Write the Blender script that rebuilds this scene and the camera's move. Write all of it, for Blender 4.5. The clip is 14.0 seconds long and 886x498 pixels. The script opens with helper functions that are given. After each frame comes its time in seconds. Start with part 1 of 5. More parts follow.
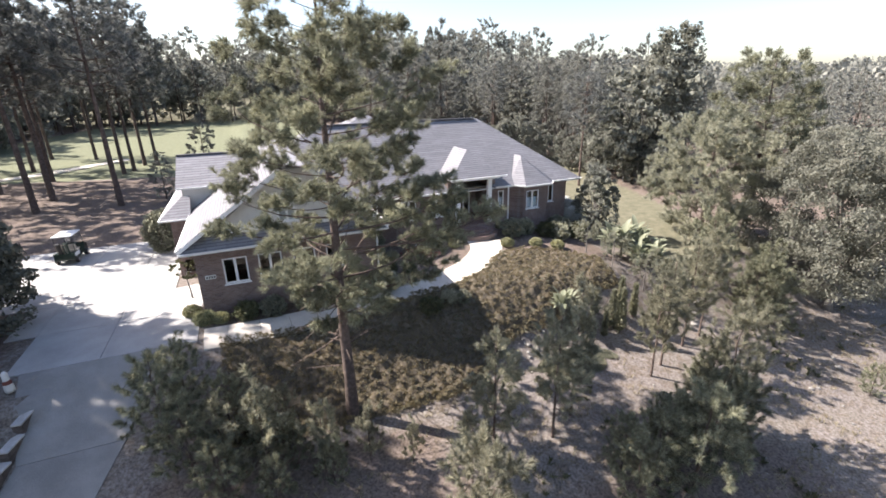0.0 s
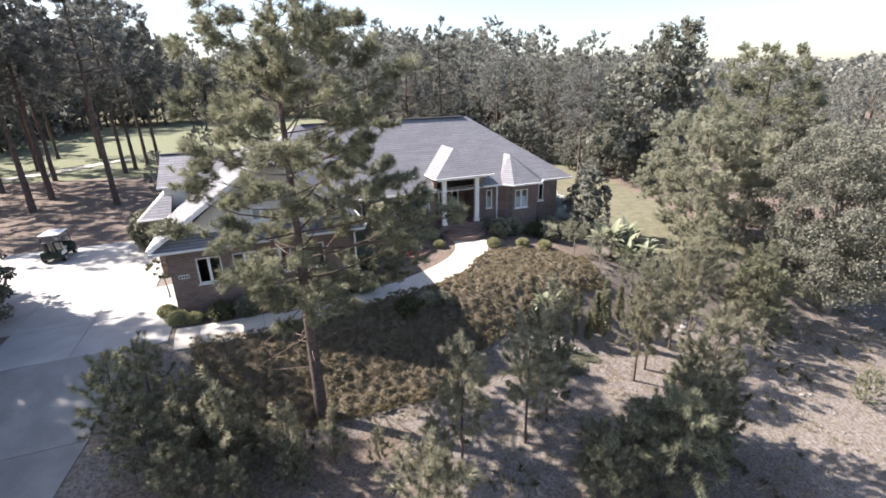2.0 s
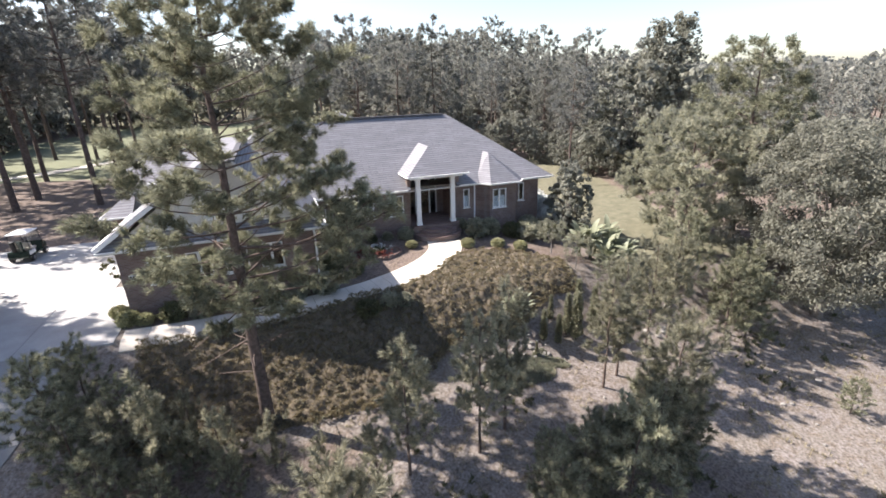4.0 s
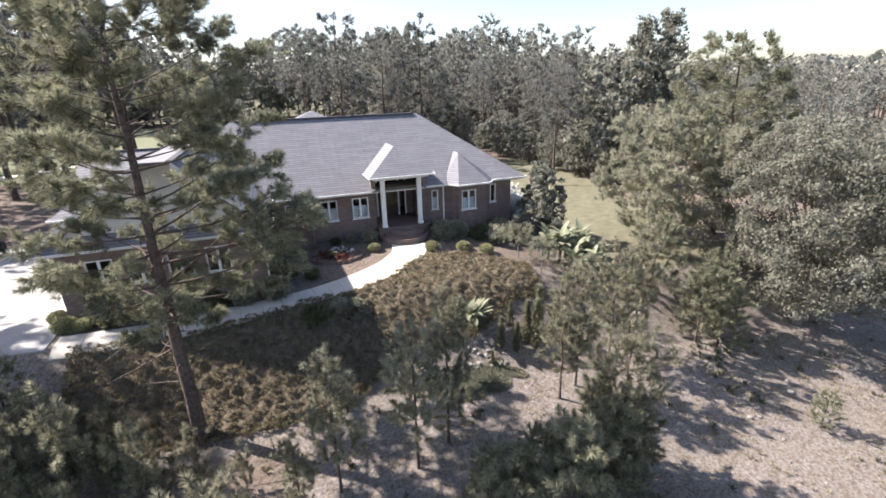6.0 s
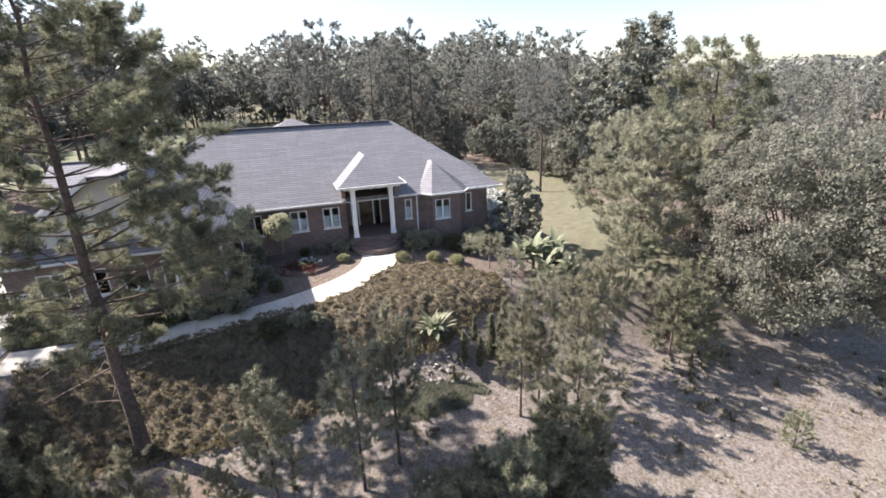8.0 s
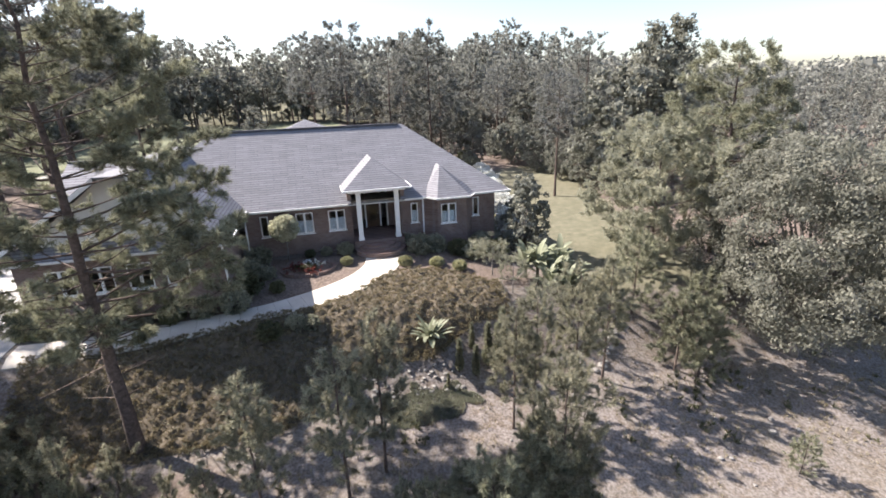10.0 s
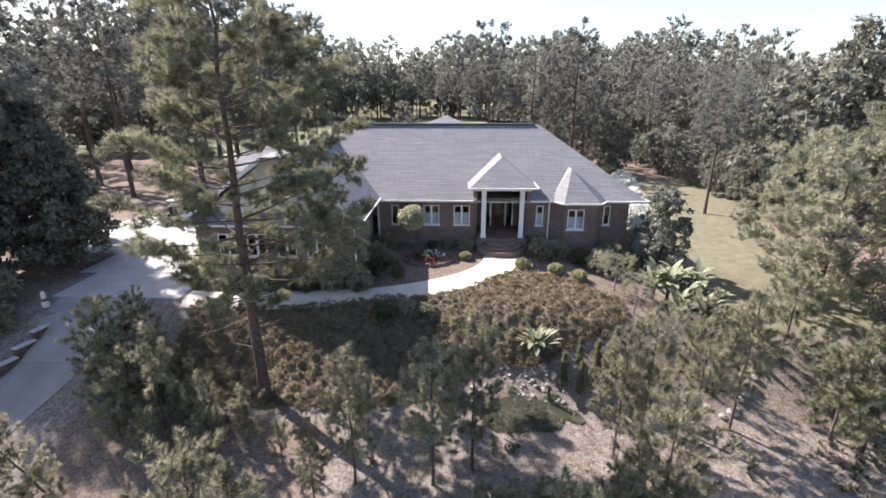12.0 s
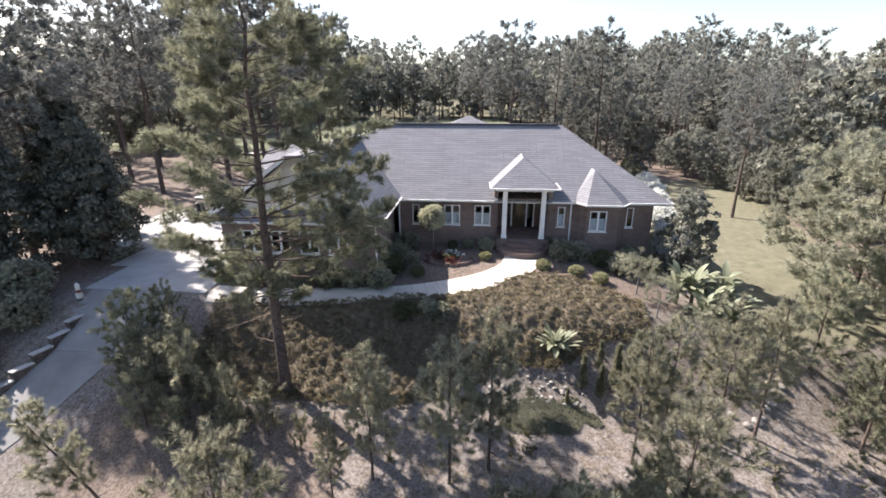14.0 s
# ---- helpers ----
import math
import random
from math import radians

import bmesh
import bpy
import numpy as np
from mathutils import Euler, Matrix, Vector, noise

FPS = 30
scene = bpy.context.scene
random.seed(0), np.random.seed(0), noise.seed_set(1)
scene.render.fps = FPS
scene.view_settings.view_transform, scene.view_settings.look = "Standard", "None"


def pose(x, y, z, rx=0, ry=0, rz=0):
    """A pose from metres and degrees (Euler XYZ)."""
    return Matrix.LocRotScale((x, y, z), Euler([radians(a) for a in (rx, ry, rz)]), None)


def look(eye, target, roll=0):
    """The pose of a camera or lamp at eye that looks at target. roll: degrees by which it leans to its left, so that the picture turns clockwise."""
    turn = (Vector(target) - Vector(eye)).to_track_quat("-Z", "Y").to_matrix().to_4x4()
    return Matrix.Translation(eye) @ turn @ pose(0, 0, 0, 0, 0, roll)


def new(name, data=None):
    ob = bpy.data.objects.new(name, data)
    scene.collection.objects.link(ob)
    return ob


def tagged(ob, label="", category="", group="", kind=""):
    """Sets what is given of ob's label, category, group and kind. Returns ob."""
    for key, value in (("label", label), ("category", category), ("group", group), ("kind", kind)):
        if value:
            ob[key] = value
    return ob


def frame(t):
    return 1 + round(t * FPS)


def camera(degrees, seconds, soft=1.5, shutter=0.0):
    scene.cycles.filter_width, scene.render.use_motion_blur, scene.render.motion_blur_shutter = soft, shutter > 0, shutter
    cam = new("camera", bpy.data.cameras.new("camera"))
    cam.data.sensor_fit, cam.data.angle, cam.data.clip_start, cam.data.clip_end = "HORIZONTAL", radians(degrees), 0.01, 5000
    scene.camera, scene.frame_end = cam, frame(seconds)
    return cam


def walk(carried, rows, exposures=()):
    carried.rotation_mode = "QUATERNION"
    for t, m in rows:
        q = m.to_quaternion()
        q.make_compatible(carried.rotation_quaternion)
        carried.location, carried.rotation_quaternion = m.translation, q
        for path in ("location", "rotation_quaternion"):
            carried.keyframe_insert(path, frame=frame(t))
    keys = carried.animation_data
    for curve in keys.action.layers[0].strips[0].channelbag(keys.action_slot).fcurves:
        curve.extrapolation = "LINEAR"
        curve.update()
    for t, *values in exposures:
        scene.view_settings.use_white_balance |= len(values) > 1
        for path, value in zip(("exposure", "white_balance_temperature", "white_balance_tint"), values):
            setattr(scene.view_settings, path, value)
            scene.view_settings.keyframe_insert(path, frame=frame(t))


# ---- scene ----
cam = camera(87.9, 14.0, soft=1.7)
PATH = [
    (0, (-14.162, -28.466, 10.030), (-13.429, -26.686, 9.333), -1.10),
    (0.5, (-13.800, -28.533, 10.020), (-13.076, -26.749, 9.322), -1.20),
    (1, (-13.394, -28.611, 9.992), (-12.678, -26.825, 9.293), -1.30),
    (1.5, (-12.932, -28.680, 9.961), (-12.229, -26.888, 9.262), -1.30),
    (2, (-12.413, -28.733, 9.914), (-11.726, -26.936, 9.214), -1.40),
    (4.5, (-9.229, -28.836, 9.362), (-8.585, -27.018, 8.673), -1.70),
    (5, (-8.515, -28.814, 9.308), (-7.877, -26.995, 8.618), -1.70),
    (5.5, (-7.818, -28.824, 9.278), (-7.185, -27.002, 8.588), -1.70),
    (6, (-7.151, -28.873, 9.280), (-6.526, -27.049, 8.590), -1.80),
    (6.5, (-6.508, -28.924, 9.318), (-5.893, -27.096, 8.631), -2.00),
    (7, (-5.880, -28.969, 9.383), (-5.275, -27.136, 8.699), -2.10),
    (7.5, (-5.284, -28.992, 9.455), (-4.682, -27.156, 8.774), -2.10),
    (8, (-4.810, -29.009, 9.504), (-4.213, -27.172, 8.826), -2.20),
    (10.5, (-3.358, -29.069, 9.734), (-2.949, -27.180, 9.058), -1.30),
    (11, (-3.160, -29.039, 9.730), (-2.981, -27.112, 9.059), -0.70),
    (11.5, (-3.022, -29.027, 9.728), (-3.039, -27.093, 9.056), -0.20),
    (12, (-2.950, -29.042, 9.722), (-3.014, -27.109, 9.050), -0.10),
    (12.5, (-2.926, -29.057, 9.716), (-3.001, -27.125, 9.044), -0.00),
    (13, (-2.929, -29.072, 9.712), (-3.019, -27.141, 9.037), 0.00),
    (13.5, (-2.946, -29.084, 9.709), (-3.080, -27.155, 9.035), 0.10),
    (14, (-2.955, -29.102, 9.703), (-3.108, -27.173, 9.032), 0.00),
]
walk(cam, [(t, look(eye, target, roll)) for t, eye, target, roll in PATH], exposures=[(0, 1.66, 6500, 17), (14, 1.66, 6500, 17)])

# ---- light ----
SUN_TO = Vector((-0.85 * math.cos(radians(43)), 0.527 * math.cos(radians(43)), math.sin(radians(43))))
sky_world = bpy.data.worlds.new("sky")
scene.world = sky_world
sky_world.use_nodes = True
wn, wl = sky_world.node_tree.nodes, sky_world.node_tree.links
sky = wn.new("ShaderNodeTexSky")
sky.sky_type = "NISHITA"
sky.sun_disc = False
sky.sun_elevation, sky.sun_rotation = radians(43), radians(-58)
sky.air_density, sky.dust_density, sky.ozone_density = 1.0, 1.2, 1.0
wl.new(sky.outputs[0], wn["Background"].inputs[0])
wn["Background"].inputs[1].default_value = 0.088
sun = new("sun", bpy.data.lights.new("sun", "SUN"))
sun.data.energy, sun.data.angle, sun.data.color = 5.0, radians(0.6), (1.0, 0.95, 0.87)
sun.matrix_world = look(SUN_TO * 200, (0, 0, 0))

# ---- materials ----


def node(nt, kind, **values):
    n = nt.nodes.new("ShaderNode" + kind)
    for key, value in values.items():
        n.inputs[key].default_value = value
    return n


def surface(name, dark, light, scale=3.0, rough=0.8, bump=0.3, fine=40.0, metal=0.0, by_object=0.0, mix=0.5, spec=0.3):
    """A rough surface: two colours mixed by noise at two scales, with fine relief."""
    m = bpy.data.materials.new(name)
    m.use_nodes = True
    nt = m.node_tree
    b = nt.nodes["Principled BSDF"]
    b.inputs["Roughness"].default_value, b.inputs["Metallic"].default_value = rough, metal
    b.inputs["Specular IOR Level"].default_value = spec
    co = nt.nodes.new("ShaderNodeTexCoord")
    n1 = node(nt, "TexNoise", Scale=scale, Detail=6.0, Roughness=0.6)
    n2 = node(nt, "TexNoise", Scale=fine, Detail=3.0)
    nt.links.new(co.outputs["Object"], n1.inputs["Vector"])
    nt.links.new(co.outputs["Object"], n2.inputs["Vector"])
    add = nt.nodes.new("ShaderNodeMath")
    add.operation = "MULTIPLY_ADD"
    nt.links.new(n2.outputs["Fac"], add.inputs[0])
    add.inputs[1].default_value = mix
    nt.links.new(n1.outputs["Fac"], add.inputs[2])
    rampn = nt.nodes.new("ShaderNodeValToRGB")
    rampn.color_ramp.elements[0].position, rampn.color_ramp.elements[1].position = 0.35 + mix * 0.4, 0.65 + mix * 0.6
    rampn.color_ramp.elements[0].color, rampn.color_ramp.elements[1].color = (*dark, 1), (*light, 1)
    nt.links.new(add.outputs[0], rampn.inputs["Fac"])
    out = rampn.outputs["Color"]
    if by_object:
        info = nt.nodes.new("ShaderNodeObjectInfo")
        hsv = node(nt, "HueSaturation")
        rng = node(nt, "MapRange")
        rng.inputs["To Min"].default_value, rng.inputs["To Max"].default_value = 1 - by_object, 1 + by_object
        nt.links.new(info.outputs["Random"], rng.inputs["Value"])
        nt.links.new(rng.outputs[0], hsv.inputs["Value"])
        nt.links.new(out, hsv.inputs["Color"])
        out = hsv.outputs["Color"]
    nt.links.new(out, b.inputs["Base Color"])
    bn = node(nt, "Bump", Strength=bump, Distance=0.02)
    nt.links.new(n2.outputs["Fac"], bn.inputs["Height"])
    nt.links.new(bn.outputs[0], b.inputs["Normal"])
    return m


def foliage(name, dark, light, through_light=0.25, rough=0.6, by_object=0.25, spec=0.3):
    """Leaves: colour varies from clump to clump and plant to plant; some light passes through."""
    m = bpy.data.materials.new(name)
    m.use_nodes = True
    nt = m.node_tree
    b = nt.nodes["Principled BSDF"]
    b.inputs["Roughness"].default_value = rough
    b.inputs["Specular IOR Level"].default_value = spec
    co = nt.nodes.new("ShaderNodeTexCoord")
    n1 = node(nt, "TexNoise", Scale=0.9, Detail=4.0)
    nt.links.new(co.outputs["Object"], n1.inputs["Vector"])
    geo = nt.nodes.new("ShaderNodeNewGeometry")
    add = nt.nodes.new("ShaderNodeMath")
    add.operation = "MULTIPLY_ADD"
    nt.links.new(geo.outputs["Random Per Island"], add.inputs[0])
    add.inputs[1].default_value = 0.5
    nt.links.new(n1.outputs["Fac"], add.inputs[2])
    rampn = nt.nodes.new("ShaderNodeValToRGB")
    rampn.color_ramp.elements[0].position, rampn.color_ramp.elements[1].position = 0.45, 1.0
    rampn.color_ramp.elements[0].color, rampn.color_ramp.elements[1].color = (*dark, 1), (*light, 1)
    nt.links.new(add.outputs[0], rampn.inputs["Fac"])
    info = nt.nodes.new("ShaderNodeObjectInfo")
    hsv = node(nt, "HueSaturation")
    rng = node(nt, "MapRange")
    rng.inputs["To Min"].default_value, rng.inputs["To Max"].default_value = 1 - by_object, 1 + by_object
    nt.links.new(info.outputs["Random"], rng.inputs["Value"])
    nt.links.new(rng.outputs[0], hsv.inputs["Value"])
    nt.links.new(rampn.outputs["Color"], hsv.inputs["Color"])
    nt.links.new(hsv.outputs["Color"], b.inputs["Base Color"])
    tr = nt.nodes.new("ShaderNodeBsdfTranslucent")
    nt.links.new(hsv.outputs["Color"], tr.inputs["Color"])
    mixn = node(nt, "MixShader", Fac=through_light)
    nt.links.new(b.outputs[0], mixn.inputs[1])
    nt.links.new(tr.outputs[0], mixn.inputs[2])
    nt.links.new(mixn.outputs[0], nt.nodes["Material Output"].inputs["Surface"])
    return m


def coursed(name, kind, c1, c2, mortar, w, h, gap, rough, bump, vary=0.25):
    """Courses of bricks or shingles with joints. kind 'wall': along x + y and z; 'slope_x', 'slope_y': along the eave, and up the slope."""
    m = bpy.data.materials.new(name)
    m.use_nodes = True
    nt = m.node_tree
    b = nt.nodes["Principled BSDF"]
    b.inputs["Roughness"].default_value = rough
    b.inputs["Specular IOR Level"].default_value = 0.25
    co = nt.nodes.new("ShaderNodeTexCoord")
    sep, com = nt.nodes.new("ShaderNodeSeparateXYZ"), nt.nodes.new("ShaderNodeCombineXYZ")
    nt.links.new(co.outputs["Object"], sep.inputs[0])
    su = nt.nodes.new("ShaderNodeMath")
    nt.links.new(sep.outputs["X"], su.inputs[0])
    nt.links.new(sep.outputs["Y"], su.inputs[1])
    nt.links.new(su.outputs[0] if kind == "wall" else sep.outputs["X" if kind == "slope_x" else "Y"], com.inputs[0])
    nt.links.new(sep.outputs["Z"], com.inputs[1])
    br = nt.nodes.new("ShaderNodeTexBrick")
    br.inputs["Color1"].default_value, br.inputs["Color2"].default_value, br.inputs["Mortar"].default_value = (*c1, 1), (*c2, 1), (*mortar, 1)
    br.inputs["Scale"].default_value = 1.0
    br.inputs["Brick Width"].default_value, br.inputs["Row Height"].default_value = w, h
    br.inputs["Mortar Size"].default_value, br.inputs["Mortar Smooth"].default_value = gap, 0.3
    nt.links.new(com.outputs[0], br.inputs["Vector"])
    n1 = node(nt, "TexNoise", Scale=0.7, Detail=6.0)
    nt.links.new(co.outputs["Object"], n1.inputs["Vector"])
    rng = node(nt, "MapRange")
    rng.inputs["To Min"].default_value, rng.inputs["To Max"].default_value = 1 - vary, 1 + vary
    nt.links.new(n1.outputs["Fac"], rng.inputs["Value"])
    hsv = node(nt, "HueSaturation")
    nt.links.new(rng.outputs[0], hsv.inputs["Value"])
    nt.links.new(br.outputs["Color"], hsv.inputs["Color"])
    nt.links.new(hsv.outputs["Color"], b.inputs["Base Color"])
    n2 = node(nt, "TexNoise", Scale=60.0, Detail=3.0)
    nt.links.new(co.outputs["Object"], n2.inputs["Vector"])
    ad = nt.nodes.new("ShaderNodeMath")
    ad.operation = "MULTIPLY_ADD"
    nt.links.new(n2.outputs["Fac"], ad.inputs[0])
    ad.inputs[1].default_value = 0.4
    inv = nt.nodes.new("ShaderNodeMath")
    inv.operation = "SUBTRACT"
    inv.inputs[0].default_value = 1.0
    nt.links.new(br.outputs["Fac"], inv.inputs[1])
    nt.links.new(inv.outputs[0], ad.inputs[2])
    bn = node(nt, "Bump", Strength=bump, Distance=0.012)
    nt.links.new(ad.outputs[0], bn.inputs["Height"])
    nt.links.new(bn.outputs[0], b.inputs["Normal"])
    return m


def glass_material(name):
    m = bpy.data.materials.new(name)
    m.use_nodes = True
    b = m.node_tree.nodes["Principled BSDF"]
    b.inputs["Base Color"].default_value = (0.82, 0.88, 0.9, 1)
    b.inputs["Roughness"].default_value, b.inputs["Transmission Weight"].default_value, b.inputs["IOR"].default_value = 0.02, 1.0, 1.45
    return m


def ground_material():
    m = bpy.data.materials.new("ground_soil_straw_and_grass")
    m.use_nodes = True
    nt = m.node_tree
    b = nt.nodes["Principled BSDF"]
    b.inputs["Roughness"].default_value = 0.95
    b.inputs["Specular IOR Level"].default_value = 0.1
    co = nt.nodes.new("ShaderNodeTexCoord")
    zone = nt.nodes.new("ShaderNodeAttribute")
    zone.attribute_name = "zone"
    sep = nt.nodes.new("ShaderNodeSeparateColor")
    nt.links.new(zone.outputs["Color"], sep.inputs[0])

    def noise_of(scale, detail=6.0):
        n = node(nt, "TexNoise", Scale=scale, Detail=detail, Roughness=0.62)
        nt.links.new(co.outputs["Object"], n.inputs["Vector"])
        return n.outputs["Fac"]

    def two(fac, a, c, lo=0.35, hi=0.65):
        r = nt.nodes.new("ShaderNodeValToRGB")
        r.color_ramp.elements[0].position, r.color_ramp.elements[1].position = lo, hi
        r.color_ramp.elements[0].color, r.color_ramp.elements[1].color = (*a, 1), (*c, 1)
        nt.links.new(fac, r.inputs["Fac"])
        return r.outputs["Color"]

    def blend(fac, a, c):
        x = nt.nodes.new("ShaderNodeMix")
        x.data_type = "RGBA"
        nt.links.new(fac, x.inputs["Factor"])
        nt.links.new(a, x.inputs["A"])
        nt.links.new(c, x.inputs["B"])
        return x.outputs["Result"]

    def ragged(channel, grain):
        a = nt.nodes.new("ShaderNodeMath")
        a.operation = "MULTIPLY_ADD"
        nt.links.new(grain, a.inputs[0])
        a.inputs[1].default_value = 0.9
        nt.links.new(sep.outputs[channel], a.inputs[2])
        r = node(nt, "MapRange")
        r.inputs["From Min"].default_value, r.inputs["From Max"].default_value = 0.82, 1.08
        nt.links.new(a.outputs[0], r.inputs["Value"])
        return r.outputs[0]

    small, mid, big = noise_of(9.0, 8.0), noise_of(1.6), noise_of(0.35)
    soil = blend(two(big, (0, 0, 0), (1, 1, 1), 0.42, 0.6), two(small, (0.112, 0.095, 0.083), (0.280, 0.248, 0.224)), two(small, (0.112, 0.096, 0.079), (0.255, 0.226, 0.194)))
    straw = two(small, (0.088, 0.069, 0.057), (0.222, 0.178, 0.150))
    lawn = two(mid, (0.108, 0.106, 0.070), (0.180, 0.168, 0.116), 0.3, 0.7)
    fair = two(mid, (0.122, 0.134, 0.082), (0.190, 0.196, 0.126), 0.3, 0.7)
    col = blend(ragged("Blue", mid), soil, straw)
    litter = nt.nodes.new("ShaderNodeMath")
    litter.operation = "MULTIPLY"
    lit_hi = node(nt, "MapRange")
    lit_hi.inputs["From Min"].default_value, lit_hi.inputs["From Max"].default_value = 0.50, 0.60
    nt.links.new(noise_of(2.6, 8.0), lit_hi.inputs["Value"])
    nt.links.new(lit_hi.outputs[0], litter.inputs[0])
    litter.inputs[1].default_value = 0.62
    col = blend(litter.outputs[0], col, two(small, (0.075, 0.058, 0.042), (0.19, 0.15, 0.11)))
    col = blend(ragged("Red", mid), col, lawn)
    col = blend(ragged("Green", big), col, fair)
    nt.links.new(col, b.inputs["Base Color"])
    bn = node(nt, "Bump", Strength=0.6, Distance=0.08)
    nt.links.new(small, bn.inputs["Height"])
    nt.links.new(bn.outputs[0], b.inputs["Normal"])
    return m


